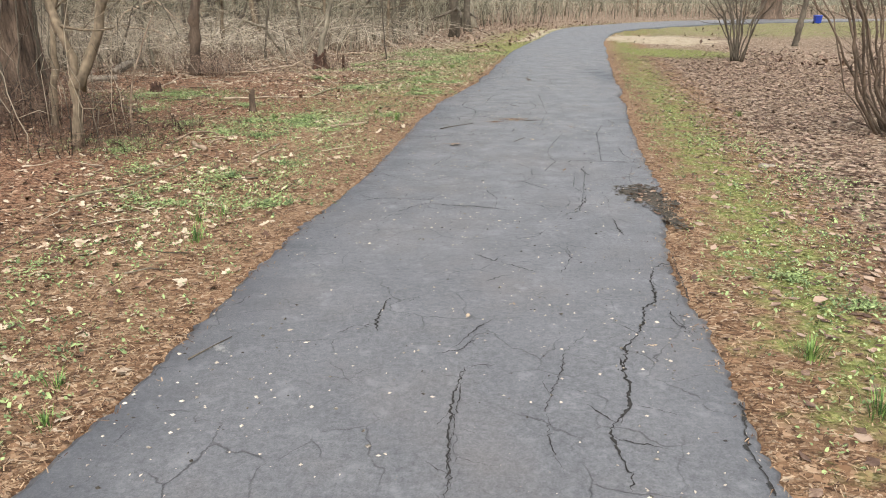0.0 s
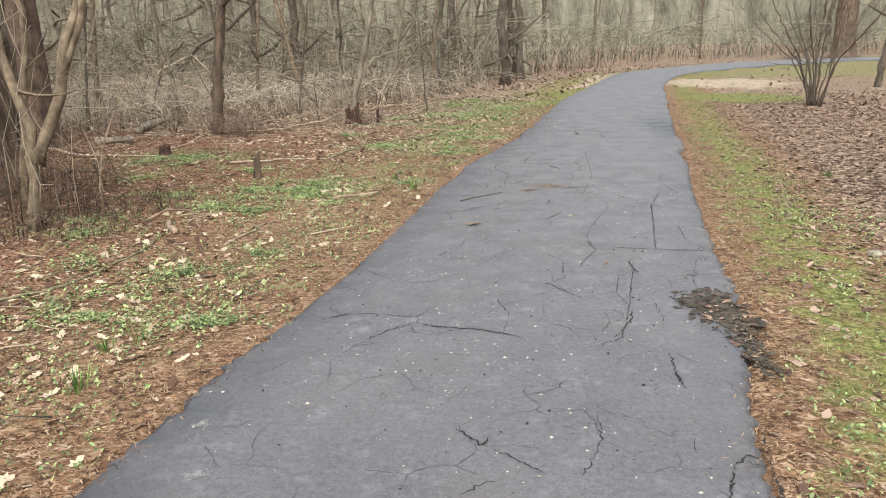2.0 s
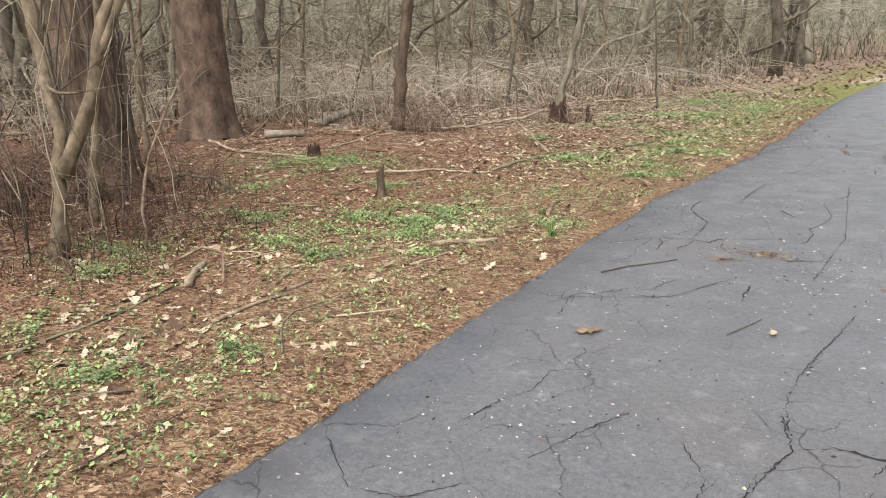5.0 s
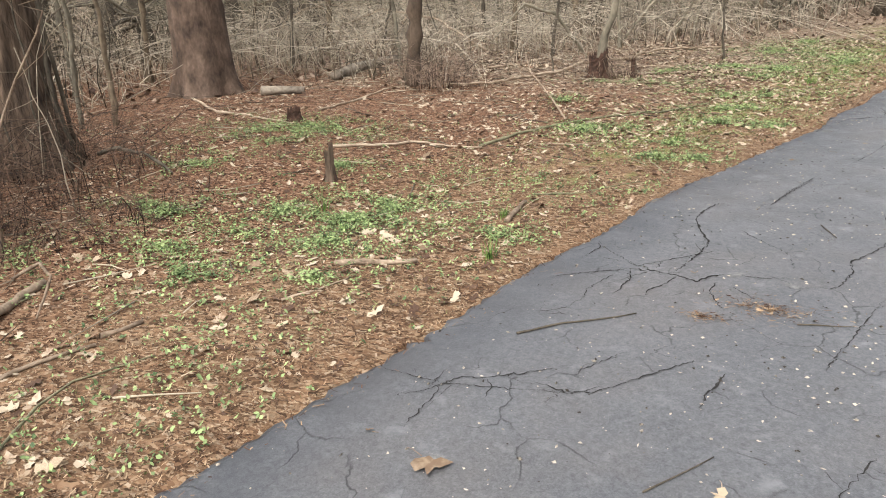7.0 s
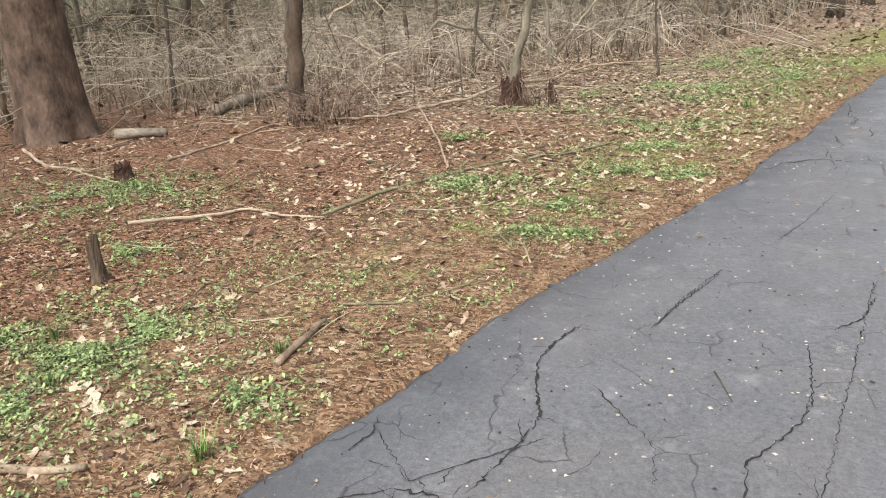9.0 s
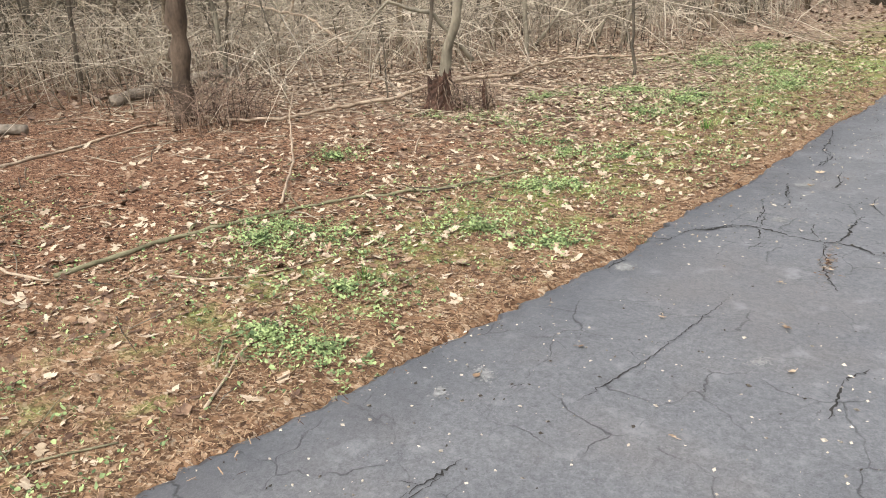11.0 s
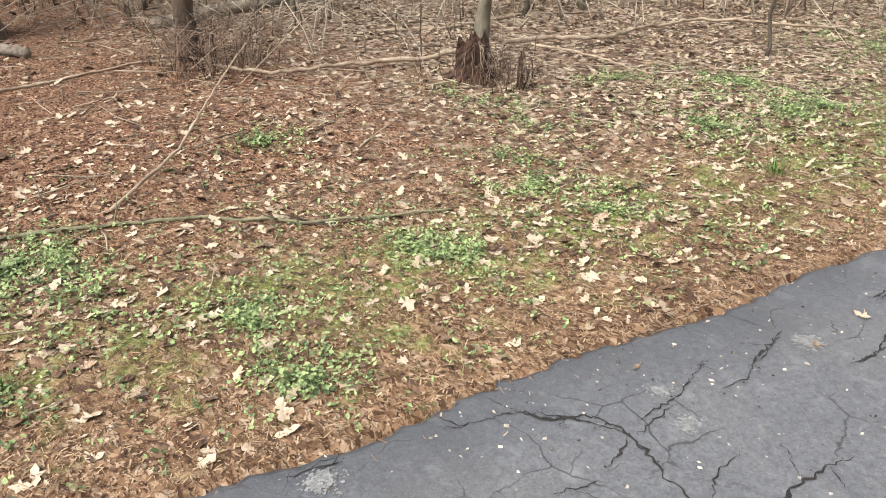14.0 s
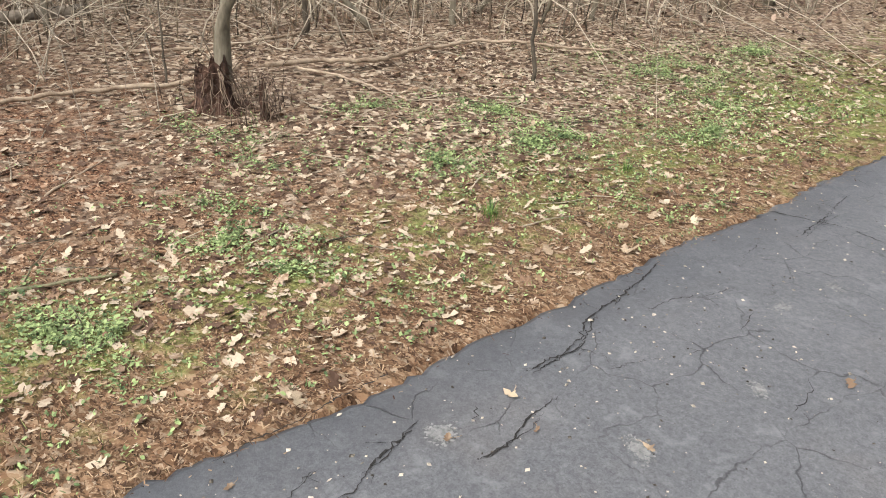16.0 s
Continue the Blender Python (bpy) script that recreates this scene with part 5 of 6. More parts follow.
sapling(-3.45, 7.65, [(0.012, [(0, 0, 0), (0.0, 0.03, 0.35), (0.05, 0.12, 0.75), (0.10, 0.2, 0.95)])], WOOD_DEAD, "thin bent bare sapling", 63, 2, 1.1, reach=0.3)
# trees round the stump
sapling(-5.05, 14.65, [(0.098, [(0, 0, 0), (0.05, 0.02, 0.6), (0.12, 0.06, 1.4), (0.3, 0.15, 2.6)])], BARK_BROWN, "brown young woodland tree with twiggy base", 65, 14, 8.0)
sapling(-2.86, 16.38, [(0.060, [(0, 0, 0.05), (0.06, 0.02, 0.5), (0.22, 0.05, 1.1), (0.45, 0.12, 2.2)])], BARK_GREY, "slim leaning grey-brown tree rising from a rotten stump", 66, 10, 6.0)


sapling(-16.9, 34.2, [(0.17, [(0, 0, 0), (0.05, 0.4, 1.6), (1.0, 1.0, 2.6), (2.5, 1.5, 3.15), (4.0, 2.2, 4.0)])], BARK_DARK, "dark crooked tree arching over the brush", 67, 10, 6.0)
sapling(-9.4, 23.2, [(0.07, [(0, 0, 0), (-0.1, 0.1, 0.9), (0.5, 0.2, 1.7), (1.5, 0.3, 2.2), (2.6, 0.4, 3.2)])], BARK_DARK, "dark crooked tree bent low over the brush", 68, 9, 5.0)
sapling(-6.8, 25.5, [(0.06, [(0, 0, 0), (0.3, 0.1, 0.8), (0.2, 0.2, 1.6), (-0.7, 0.3, 2.3), (-1.6, 0.4, 3.4)])], BARK_BROWN, "crooked brown tree leaning through the brush", 69, 9, 5.5)
sapling(-3.6, 27.8, [(0.07, [(0, 0, 0), (0.1, 0.1, 0.8), (0.7, 0.2, 1.5), (1.7, 0.3, 1.9), (2.4, 0.4, 3.0)])], BARK_DARK, "dark forked tree with low spreading limbs", 70, 10, 5.0)
for seed, (tx, ty, tr, lx) in enumerate(((-7.0, 10.6, 0.028, 0.1), (-6.75, 10.9, 0.035, -0.05), (-8.6, 11.2, 0.03, 0.2), (-9.2, 12.0, 0.04, -0.1), (-9.6, 13.6, 0.05, 0.1), (-7.9, 15.2, 0.03, 0.15), (-6.6, 16.6, 0.035, -0.2), (-8.9, 17.4, 0.06, 0.1), (-4.6, 18.6, 0.028, 0.2), (-3.9, 20.4, 0.04, -0.15), (-6.0, 19.8, 0.05, 0.1), (-7.3, 21.0, 0.045, -0.1), (-2.9, 22.0, 0.035, 0.2), (-2.0, 24.0, 0.06, 0.1), (-1.6, 18.9, 0.02, -0.1), (-10.8, 15.5, 0.07, 0.2), (-5.6, 22.5, 0.08, -0.3))):
    sapling(tx, ty, [(tr, [(0, 0, 0), (lx * 0.4, 0.03, 0.7), (lx, 0.05, 1.6), (lx * 2.0, 0.1, 2.8)])], (BARK_GREY, BARK_PALE, BARK_DARK)[seed % 3], "thin bare sapling standing among brush", 600 + seed, 7, 4.5 + 18 * tr, 2, group="thin saplings")


def rotten_stump(x, y, r, h, seed, label, roots=0, strands=0, ragged=0.16, mat=None):
    """A hollow stump with a torn rim; roots run out from its foot, strands of fibre hang from one side."""
    rng = np.random.default_rng(seed)
    ob = new("stump")
    ob.location = (x, y, gz(x, y) - 0.02)
    g = Geo()
    sides, rings = 26, 10
    th = np.arange(sides) * 2 * np.pi / sides
    crest = h * (0.86 + 0.12 * np.sin(th + 1) + rng.uniform(-ragged, ragged, sides))
    u = np.linspace(0, 1, rings)
    out = r * (1.0 + 0.55 * np.exp(-u[:, None] * 4.5) * (1 + 0.5 * np.sin(5 * th + seed))[None] + 0.09 * np.sin(6 * th)[None] + rng.normal(0, 0.05, (rings, sides)))
    v = np.stack([out * np.cos(th), out * np.sin(th), u[:, None] * crest], -1)
    inner = np.stack([out[-1] * 0.6 * np.cos(th), out[-1] * 0.6 * np.sin(th), crest * 0.6], -1)[None]
    v = np.concatenate([v, inner])
    i = (np.arange(rings)[:, None] * sides + np.arange(sides)[None, :])
    j = (np.arange(rings)[:, None] * sides + (np.arange(sides)[None, :] + 1) % sides)
    g.add(v, np.stack([i, j, j + sides, i + sides], -1).reshape(-1, 4), [(rings * sides, rings * sides + s, rings * sides + s + 1) for s in range(1, sides - 1)])
    part("body", g, mat or WOOD_ROT, ob, smooth=False)
    for q in range(roots):
        a = 6.28 * q / roots + rng.uniform(-0.3, 0.3)
        c, d, ln = math.cos(a), math.sin(a), rng.uniform(1.7, 2.7) * r
        g = Geo()
        g.tube(wander([(0.75 * r * c, 0.75 * r * d, 0.30 * h), (1.3 * r * c, 1.3 * r * d, 0.12 * h), (ln * c, ln * d, 0.0)], 0.04, 0.008, rng), np.linspace(0.26, 0.07, len(wander([(0.75 * r * c, 0.75 * r * d, 0.30 * h), (1.3 * r * c, 1.3 * r * d, 0.12 * h), (ln * c, ln * d, 0.0)], 0.04, 0.0, rng))) * r, 7, 0.12, rng)
        part("root", g, WOOD_ROT, ob)
    for q in range(strands):
        a = rng.normal(0.3, 0.75)
        c, d, f = math.cos(a), math.sin(a), rng.uniform(1.2, 2.6)
        line = wander([(0.8 * r * c, 0.8 * r * d, h * rng.uniform(0.6, 1.0)), (1.25 * r * c, 1.25 * r * d, h * rng.uniform(0.5, 0.8)), (f * r * c, f * r * d, h * rng.uniform(0.1, 0.35)), ((f + 0.5) * r * c, (f + 0.5) * r * d + rng.normal(0, 0.05), 0.0)], 0.04, 0.012, rng)
        g = Geo()
        g.tube(line, np.linspace(rng.uniform(0.003, 0.008), 0.002, len(line)), 5)
        part("torn_fibre", g, BARK_BROWN if q % 3 else WOOD_DEAD, ob, "torn strand of grey root fibre")
    return tagged(ob, label, "stump")


rotten_stump(-2.82, 16.30, 0.125, 0.44, 71, "dark rotten stump with torn rim beneath a young tree", roots=6, strands=13)
rotten_stump(-2.33, 16.42, 0.026, 0.34, 72, "thin broken upright stub beside a stump", strands=9)
rotten_stump(-2.70, 9.95, 0.036, 0.34, 73, "short rotten wooden post standing in leaves", roots=3, ragged=0.08, mat=BARK_BROWN)
rotten_stump(-4.72, 11.75, 0.075, 0.17, 74, "low jagged rotten stump among needles", roots=4, ragged=0.3)
stick("thin upright dead stick beside the stump", BARK_DARK, 0.012, (-3.55, 16.3), (-3.57, 16.33, 0.45), (-3.62, 16.36, 0.85))

# shrubs on the open side
def shrub(x, y, n, height, reach, r, mat, label, seed, twigs=6, flare=0.10):
    rng = np.random.default_rng(seed)
    stems = []
    for i in range(n):
        a = 6.28 * i / n + rng.uniform(-0.4, 0.4)
        sp = reach * rng.uniform(0.35, 1.0)
        c, s = math.cos(a), math.sin(a)
        f = rng.uniform(0.02, 0.06 + 0.006 * n)
        stems.append((r * rng.uniform(0.5, 1.1), [(f * c, f * s, 0), (flare * sp * c + f * c, flare * sp * s + f * s, height * 0.18), ((0.3 + flare) * sp * c, (0.3 + flare) * sp * s, height * 0.5), (sp * c, sp * s, height * rng.uniform(0.8, 1.0))]))
    sapling(x, y, stems, mat, label, seed + 1, twigs, height * 1.25, 3, "shrub", reach=0.65)


shrub(7.05, 18.5, 13, 2.1, 1.5, 0.024, BARK_DARK, "dark bare multi-stemmed shrub standing in leaf litter", 81, 8)
shrub(5.2, 8.15, 36, 2.6, 1.9, 0.018, BARK_BROWN, "large bare shrub of many grey-brown stems", 83, 6, flare=0.24)
sapling(11.2, 24.8, [(0.10, [(0, 0, 0), (0.05, 0, 0.7), (0.2, 0.05, 1.6), (0.45, 0.1, 2.6)])], BARK_DARK, "slim leaning dark tree on the lawn", 85, 8, 7.0)


def bin_blue(x, y):
    """A wheeled blue bin: tapered body, lid, two wheels."""
    ob = rooted("recycling_bin", x, y, 0.0)

    def box(lo, hi, z0, z1, y0=0.0):
        g = Geo()
        a, b = lo / 2, hi / 2
        v = [(-a, -a + y0, z0), (a, -a + y0, z0), (a, a + y0, z0), (-a, a + y0, z0), (-b, -b + y0, z1), (b, -b + y0, z1), (b, b + y0, z1), (-b, b + y0, z1)]
        g.add(v, [(3, 2, 1, 0), (4, 5, 6, 7), (0, 1, 5, 4), (1, 2, 6, 5), (2, 3, 7, 6), (3, 0, 4, 7)])
        return g
    part("body", box(0.30, 0.38, 0.05, 0.46), BLUE, ob, smooth=False)
    part("lid", box(0.42, 0.36, 0.46, 0.52), BLUE, ob, smooth=False)
    for s in (-0.15, 0.15):
        g = Geo()
        g.tube([(s - 0.025, 0.15, 0.09), (s + 0.025, 0.15, 0.09)], [0.09, 0.09], 14)
        part("wheel", g, BIN_DARK, ob)
    tagged(ob, "small bright blue plastic bin standing by the far road", "bin")


bin_blue(21.9, 46.6)


def stone(x, y, r, seed, label):
    rng = np.random.default_rng(seed)
    bm = bmesh.new()
    bmesh.ops.create_icosphere(bm, subdivisions=3, radius=r)
    for v in bm.verts:
        v.co *= 1 + 0.25 * noise.noise(v.co * (2.2 / r) + Vector((seed, 0, 0)))
        v.co.z *= 0.55
    me = bpy.data.meshes.new("stone")
    bm.to_mesh(me)
    bm.free()
    me.polygons.foreach_set("use_smooth", [True] * len(me.polygons))
    me.materials.append(ROCK)
    ob = new("stone", me)
    ob.location = (x, y, gz(x, y) + r * 0.25)
    tagged(ob, label, "stone")


stone(2.96, 6.35, 0.05, 3, "small buff stone lying in moss")
stone(3.05, 6.40, 0.032, 4, "small buff stone beside another")


def crumbled_patch(x, y, rx, ry, n, seed):
    """Broken asphalt crumbs at the path edge."""
    rng = np.random.default_rng(seed)
    g = Geo()
    octa = np.array([(1, 0, 0), (0, 1, 0), (-1, 0, 0), (0, -1, 0), (0, 0, 0.8), (0, 0, -0.5)])
    tri = np.array([(0, 1, 4), (1, 2, 4), (2, 3, 4), (3, 0, 4), (1, 0, 5), (2, 1, 5), (3, 2, 5), (0, 3, 5)])
    for _ in range(n):
        a, d = rng.uniform(0, 6.28), math.sqrt(rng.random())
        r = 0.002 + 0.007 * rng.random()**2
        v = octa * rng.uniform(0.5, 1.3, (1, 3)) * r + rng.normal(0, 0.15, (6, 3)) * r
        g.add(v + np.array([x + rx * d * math.cos(a), y + ry * d * math.sin(a), r * 0.15 + 0.003]), tris=tri)
    for _ in range(n):
        a, d = rng.uniform(0, 6.28), min(1.1, abs(rng.normal(0, 0.55)))
        th, rr = np.arange(8) * 2 * np.pi / 8, rng.uniform(0.006, 0.030)
        rad = rr * rng.uniform(0.3, 1.4, 8)
        cx, cy = x + rx * d * math.cos(a), y + ry * d * math.sin(a)
        g.add(np.stack([cx + rad * np.cos(th), cy + rad * np.sin(th), np.full(8, 0.0028 + 0.0001 * rng.uniform(0, 20))], 1), tris=[(0, q, q + 1) for q in range(1, 7)])
    part("crumbled_edge", g, CRUMBLE, path, "loose dark crumbs of broken asphalt", smooth=False)


crumbled_patch(1.58, 4.98, 0.14, 0.40, 420, 91)
crumbled_patch(1.45, 5.14, 0.11, 0.24, 150, 94)
crumbled_patch(1.58, 4.48, 0.06, 0.30, 140, 92)


def edge_leaves():
    """Leaf crumbs caught on the broken edge."""
    rng = np.random.default_rng(98)
    g = Geo()
    q = 80
    scatter_leaves(g, rng.normal(1.56, 0.09, q), rng.normal(4.95, 0.28, q), np.full(q, 0.008), rng.uniform(0.012, 0.045, q), rng, simple=True, tilt=0.2)
    tagged(part("leaf_crumbs", g, LEAF_BROWN, smooth=False), "brown leaf crumbs caught on the broken asphalt edge", "leaf litter", kind="stuff")


edge_leaves()


def needle_heap(x, y, rx, ry, n, seed):
    """A thin drift of needles and leaf crumbs, thinning outwards."""
    rng = np.random.default_rng(seed)
    g = Geo()
    for _ in range(n):
        a, d = rng.uniform(0, 6.28), abs(rng.normal(0, 0.55))
        th, ln = rng.normal(0.5, 0.9), rng.uniform(0.008, 0.035)
        px, py, pz = x + rx * d * math.cos(a), y + ry * d * math.sin(a), rng.uniform(0.003, 0.011)
        r = rng.uniform(0.0005, 0.0013)
        g.tube([(px, py, pz), (px + ln * math.cos(th), py + ln * math.sin(th), pz + rng.normal(0, 0.002))], [r, r * 0.6], 3)
    q = n // 12
    a, d = rng.uniform(0, 6.28, q), np.abs(rng.normal(0, 0.6, q))
    scatter_leaves(g, x + rx * d * np.cos(a), y + ry * d * np.sin(a), np.full(q, 0.004), rng.uniform(0.008, 0.028, q), rng, simple=True, tilt=0.15)
    tagged(part("needle_heap", g, NEEDLE), "small drift of brown pine needles on the asphalt", "needle litter", kind="stuff")


needle_heap(0.82, 8.72, 0.26, 0.13, 420, 95)
needle_heap(0.58, 8.52, 0.16, 0.07, 150, 96)
needle_heap(1.45, 13.35, 0.05, 0.30, 120, 97)


# ---------------------------------------------------------------- woodland beyond
def prototype(seed, height, r, mat, depth=2):
    rng = np.random.default_rng(seed)
    ob = new("tree")
    g = Geo()
    lean = rng.normal(0, 0.11, 2)
    line = wander([(0, 0, -0.15), (lean[0] * height * 0.5, lean[1] * height * 0.5, height * 0.5), (lean[0] * height + rng.normal(0, 0.3), lean[1] * height, height)], 0.5, 0.04, rng)
    rad = r * np.linspace(1, 0.2, len(line))
    rad[0] *= 1.4
    g.tube(line, rad, 9, 0.05, rng)
    part("trunk", g, mat, ob)
    g = Geo()
    for _ in range(17):
        i = int(rng.integers(1, len(line)))
        a = rng.uniform(0, 6.28)
        limb(g, line[i], (math.cos(a), math.sin(a), rng.uniform(-0.25, 0.8)), rng.uniform(0.9, 3.0), rad[i] * 0.42, depth, rng, kids=2, wob=0.38)
    part("crown", g, mat, ob, "bare leafless limbs and twigs")
    return tagged(ob, "bare leafless woodland tree with grey-brown bark", "tree", group="bare woodland trees")


PROTOS = [prototype(200 + i, h, r, m) for i, (h, r, m) in enumerate(((7.0, 0.09, BARK_GREY), (9.0, 0.13, BARK_GREY), (5.0, 0.045, BARK_PALE), (10.5, 0.18, BARK_DARK), (6.0, 0.055, BARK_DARK), (8.0, 0.10, BARK_PALE), (4.5, 0.035, BARK_GREY)))]
FR = np.random.default_rng(77)


def wooded(x, y):
    """Where trees may stand: left of the path, and in a belt beyond its bend."""
    d, side = beside(np.array([x]), np.array([y]))
    if side[0] < 0 and y < 40:
        near = 4.6 if y < 19 else 3.5
        return d[0] > near and not (y < 23 and x > -12) and math.hypot(x + 5, y - 9) > 2.2 and math.hypot(x + 7.6, y - 13) > 1.6
    return d[0] > 6 and y > 50


def plant():
    spots = []
    tries = 0
    while len(spots) < 250 and tries < 9000:
        tries += 1
        if FR.random() < 0.55:
            x, y = FR.uniform(-30, 2), FR.uniform(8, 46)
        else:
            x, y = FR.uniform(-45, 60), FR.uniform(36, 85)
        if wooded(x, y) and all((x - a)**2 + (y - b)**2 > 1.3 for a, b in spots):
            spots.append((x, y))
    first = list(PROTOS)
    for i, (x, y) in enumerate(spots):
        s = FR.uniform(0.8, 1.3)
        m = Matrix.Translation((x, y, gz(x, y))) @ Matrix.Rotation(FR.uniform(0, 6.28), 4, "Z")
        if first:
            first.pop().matrix_basis = m
        else:
            ob = copy_thing(PROTOS[int(FR.integers(len(PROTOS)))], m)
            ob.scale = (s, s, s)


plant()


def undergrowth(name, n, x0, x1, y0, y1, h0, h1, mat, seed, keep, label, arch=0.5, segs=5, r0=0.004, r1=0.011, side_twigs=3):
    """Tangled bare stems, arching and crossing, with side twigs."""
    rng = np.random.default_rng(seed)
    x, y = rng.uniform(x0, x1, n), rng.uniform(y0, y1, n)
    d, side = beside(x, y)
    ok = rng.random(n) < keep(x, y, d, side)
    x, y = x[ok], y[ok]
    z = ground_z(x, y) - 0.02
    g = Geo()
    for a, b, c in zip(x, y, z):
        h = rng.uniform(h0, h1)
        th = rng.uniform(0, 6.28)
        bend = arch * rng.uniform(0, 1.3) * h
        r = rng.uniform(r0, r1)
        u = np.linspace(0, 1, segs)
        pts = np.stack([a + bend * u**2 * math.cos(th), b + bend * u**2 * math.sin(th), c + h * (u - 0.45 * arch * u**3)], 1)
        pts[1:] += rng.normal(0, 0.05 * h / segs * 2, (segs - 1, 3))
        g.tube(pts, r * np.linspace(1, 0.35, segs), 3)
        for _ in range(side_twigs):
            i = int(rng.integers(1, segs))
            e = pts[i] + np.array([rng.normal(0, 0.28), rng.normal(0, 0.28), rng.normal(0.12, 0.2)]) * h * 0.55
            e[2] = max(e[2], c + 0.03)
            mid = (pts[i] + e) / 2 + rng.normal(0, 0.04, 3) * h
            g.tube([pts[i], mid, e], [r * 0.55, r * 0.4, r * 0.2], 3)
    tagged(part(name, g, mat), label, "brush", kind="stuff")


undergrowth("brush", 3800, -18, -1.5, 14.5, 30, 0.4, 2.4, TWIG, 401, lambda x, y, d, s: np.where((s < 0) & (d > 3.4 + 2.6 * (y < 20.5)), np.clip((d - 3.0) / 4, 0.1, 1) * clump(x, y, 1.1, 1), 0), "tangled bare grey-brown undergrowth between the trees", arch=0.9)
undergrowth("brush", 2200, -20, -7.5, 6, 16, 0.4, 2.2, TWIG, 402, lambda x, y, d, s: np.where((d > 7.5) & (np.hypot(x + 7.6, y - 13) > 1.1), clump(x, y, 1.2, 2), 0), "bare brush behind the thick trees", arch=0.8)
undergrowth("far_brush", 6000, -34, 6, 26, 48, 0.8, 4.6, FAR_TWIG, 403, lambda x, y, d, s: np.where((s < 0) & (d > 4.5), 0.75, 0), "dense bare brush along the far wood edge", arch=0.9, r0=0.006, r1=0.018, side_twigs=2)
undergrowth("far_brush", 4200, -40, 60, 50, 82, 1.0, 5.0, FAR_TWIG, 404, lambda x, y, d, s: np.where(d > 5, 0.8, 0), "hazy bare brush beyond the bend", arch=1.1, r0=0.010, r1=0.026, side_twigs=4)
undergrowth("fallen_brush", 1700, -15, -0.5, 15.5, 30, 0.5, 2.2, WOOD_BRUSH, 409, lambda x, y, d, s: np.where((s < 0) & (d > 3.0 + 2.0 * (y < 19.5)), np.clip((d - 2.5) / 4, 0.15, 1), 0), "pale fallen branches lying crossed in the undergrowth", arch=2.1, segs=6, r0=0.004, r1=0.014)
undergrowth("fallen_brush", 320, -16, -8, 7, 16, 0.4, 1.6, WOOD_BRUSH, 410, lambda x, y, d, s: np.where((d > 8) & (np.hypot(x + 7.6, y - 13) > 1.2), 0.9, 0), "pale dead branches behind the thick trees", arch=2.1, segs=6, r0=0.004, r1=0.012)
undergrowth("brush", 420, -5.3, -3.9, 14.2, 15.3, 0.25, 0.95, RED_TWIG, 405, lambda x, y, d, s: np.exp(-((x + 4.65) / 0.45)**2 - ((y - 14.75) / 0.5)**2), "dense twiggy growth round a tree foot", arch=1.0, r0=0.002, r1=0.0055)
undergrowth("brush", 120, -3.3, -2.2, 16.1, 16.9, 0.15, 0.6, RED_TWIG, 406, lambda x, y, d, s: np.full(x.shape, 0.8), "dry twiggy growth round the stump", arch=0.8, r0=0.002, r1=0.005)
undergrowth("brush", 1100, -7.6, -5.0, 7.0, 9.2, 0.2, 0.9, BRIAR, 411, lambda x, y, d, s: np.full(x.shape, 0.8), "tangle of dry canes beside the shaggy tree, coloured dark for shade", arch=1.4, r0=0.0015, r1=0.005)
undergrowth("brush", 620, -6.8, -4.0, 7.6, 9.8, 0.2, 1.3, BRIAR, 407, lambda x, y, d, s: np.full(x.shape, 0.7), "dry canes and twigs round the shaggy tree", arch=1.3, r0=0.0015, r1=0.005)
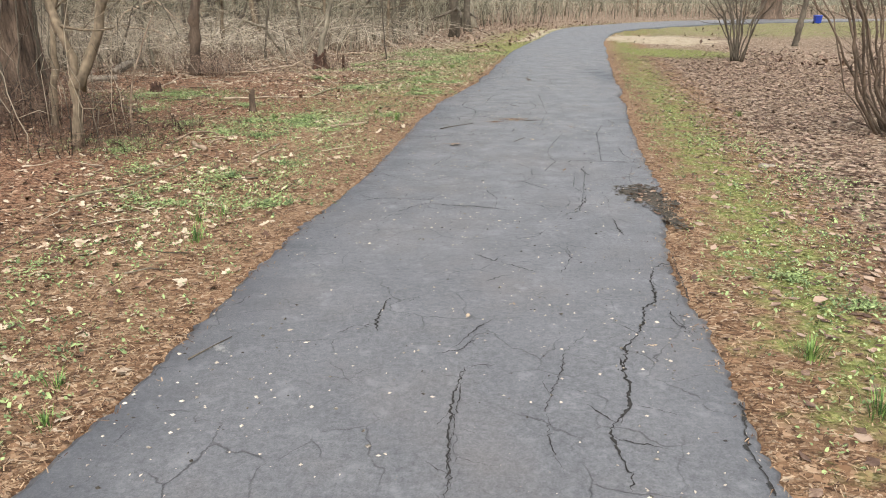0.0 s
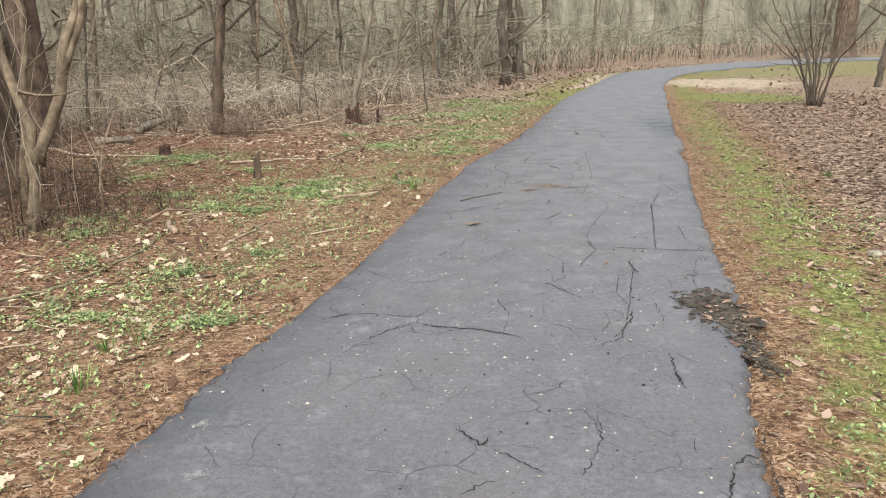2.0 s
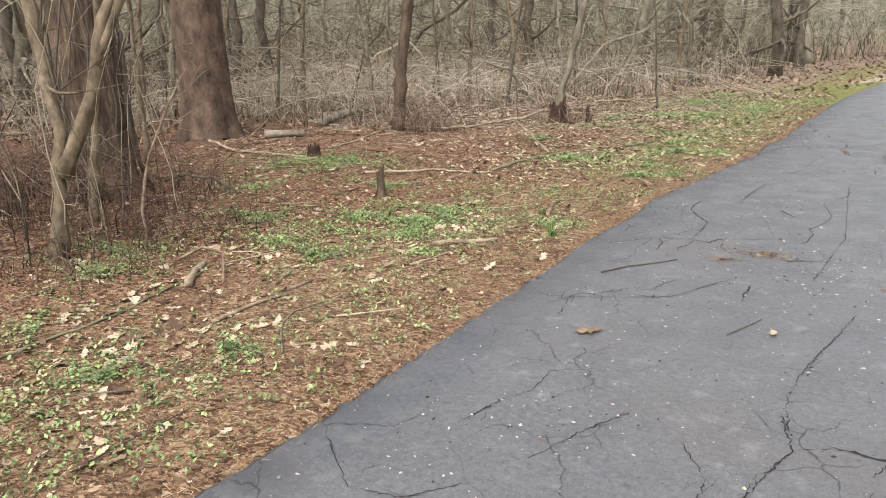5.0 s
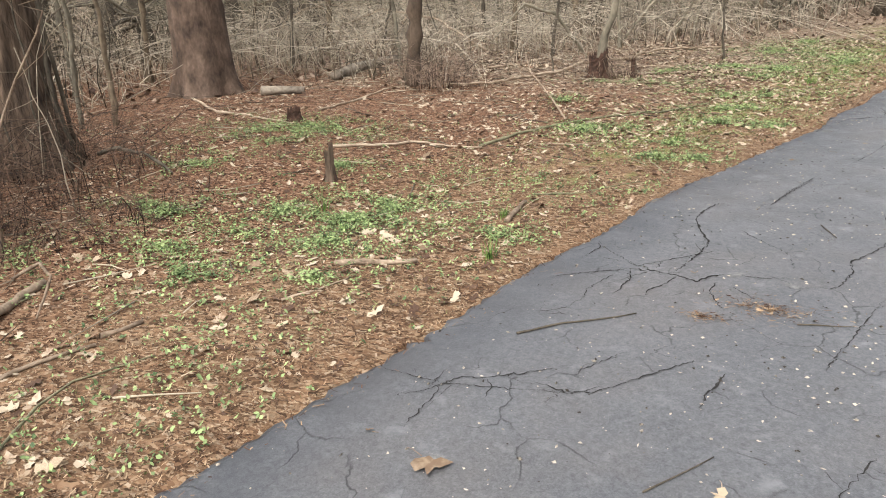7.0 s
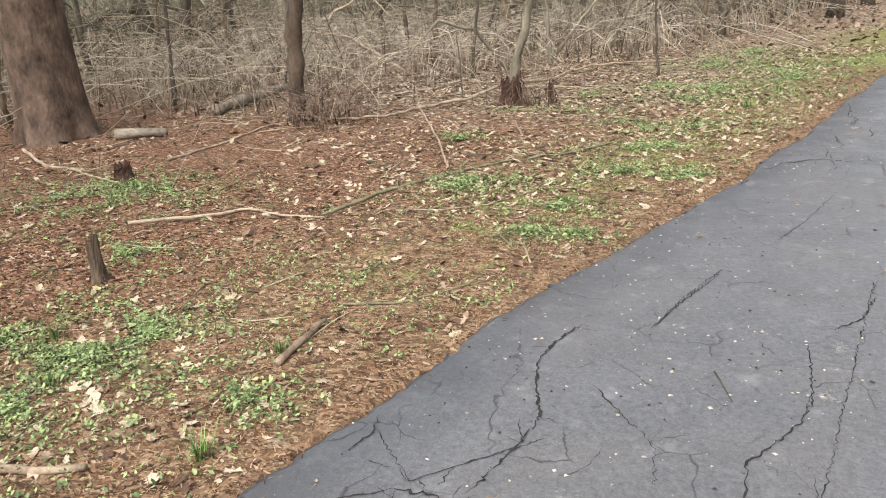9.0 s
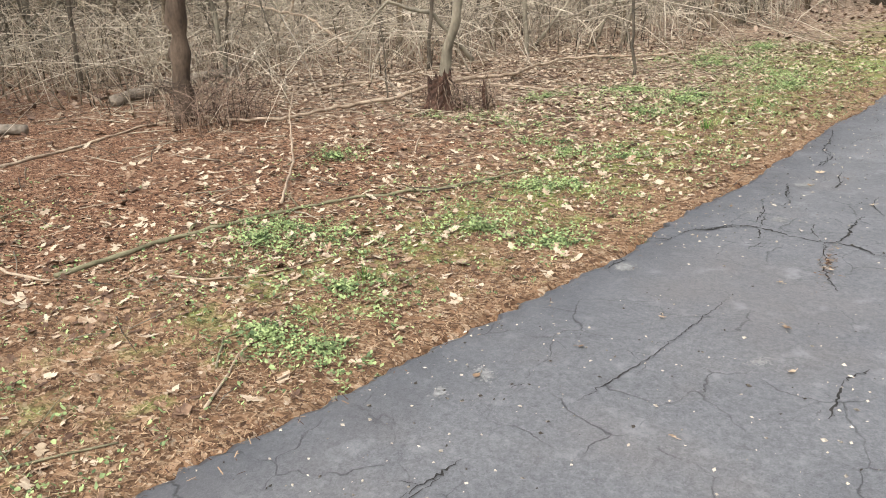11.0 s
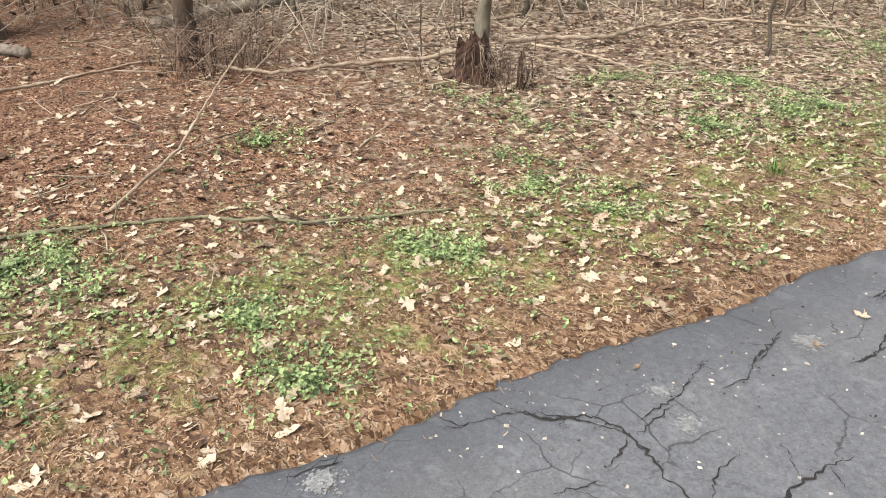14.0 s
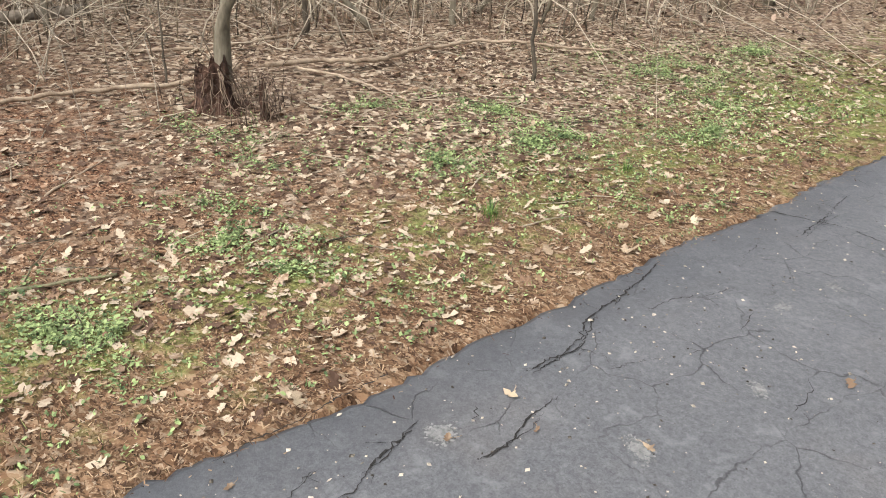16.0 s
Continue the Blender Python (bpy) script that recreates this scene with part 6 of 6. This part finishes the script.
undergrowth("shoots", 34, -4.9, -3.4, 6.9, 8.8, 0.8, 2.6, TWIG, 412, lambda x, y, d, s: np.full(x.shape, 0.9), "thin upright shoots round a crooked young tree", arch=0.35, segs=7, r0=0.003, r1=0.008)
undergrowth("brush", 380, -4.6, -2.9, 6.6, 8.6, 0.08, 0.55, BRIAR, 413, lambda x, y, d, s: np.full(x.shape, 0.8), "red-brown tangle of dry canes at a tree foot", arch=1.6, r0=0.0015, r1=0.005)
undergrowth("brush", 260, -5.0, -3.0, 7.2, 9.4, 0.05, 0.40, BRIAR, 408, lambda x, y, d, s: np.full(x.shape, 0.9), "small tangle of dry twigs", arch=1.2, r0=0.002, r1=0.004)


def backdrop():
    """A closed ring of far wood round the whole place."""
    g = Geo()
    n = 96
    th = np.arange(n) * 2 * np.pi / n
    rr = 120 + 6 * np.sin(5 * th)
    lo = np.stack([rr * np.cos(th), 15 + rr * np.sin(th), np.full(n, -1.0)], 1)
    hi = lo + np.stack([0 * th, 0 * th, 15 + 3 * np.sin(7 * th) + np.random.default_rng(3).uniform(-1.5, 1.5, n)], 1)
    j = np.arange(n)
    g.add(np.concatenate([lo, hi]), np.stack([j, (j + 1) % n, n + (j + 1) % n, n + j], -1))
    tagged(part("backdrop", g, BACKDROP), "distant bare winter woodland", "woodland", kind="structure")


backdrop()


def loose_leaves():
    """Single leaves on the left verge, on a few shared meshes."""
    rng = np.random.default_rng(500)
    shapes = []
    for k in range(8):
        g = Geo()
        scatter_leaves(g, np.zeros(1), np.zeros(1), np.zeros(1), np.array([1.0]), rng, tilt=0.25)
        shapes.append(g.mesh("leaf", LEAF_PALE, False))
    made = 0
    while made < 280:
        y = rng.uniform(2.2, 18)
        x = float(np.interp(y, DL[:, 1], DL[:, 0])) - rng.uniform(0.08, 2.6)
        ob = new("leaf", shapes[int(rng.integers(8))])
        sz = 0.035 + 0.06 * rng.random()**1.6
        ob.parent = ground
        ob.location = (x, y, gz(x, y) + 0.008)
        ob.rotation_euler = (rng.normal(0, 0.15), rng.normal(0, 0.15), rng.uniform(0, 6.28))
        ob.scale = (sz, sz, sz)
        made += 1


loose_leaves()
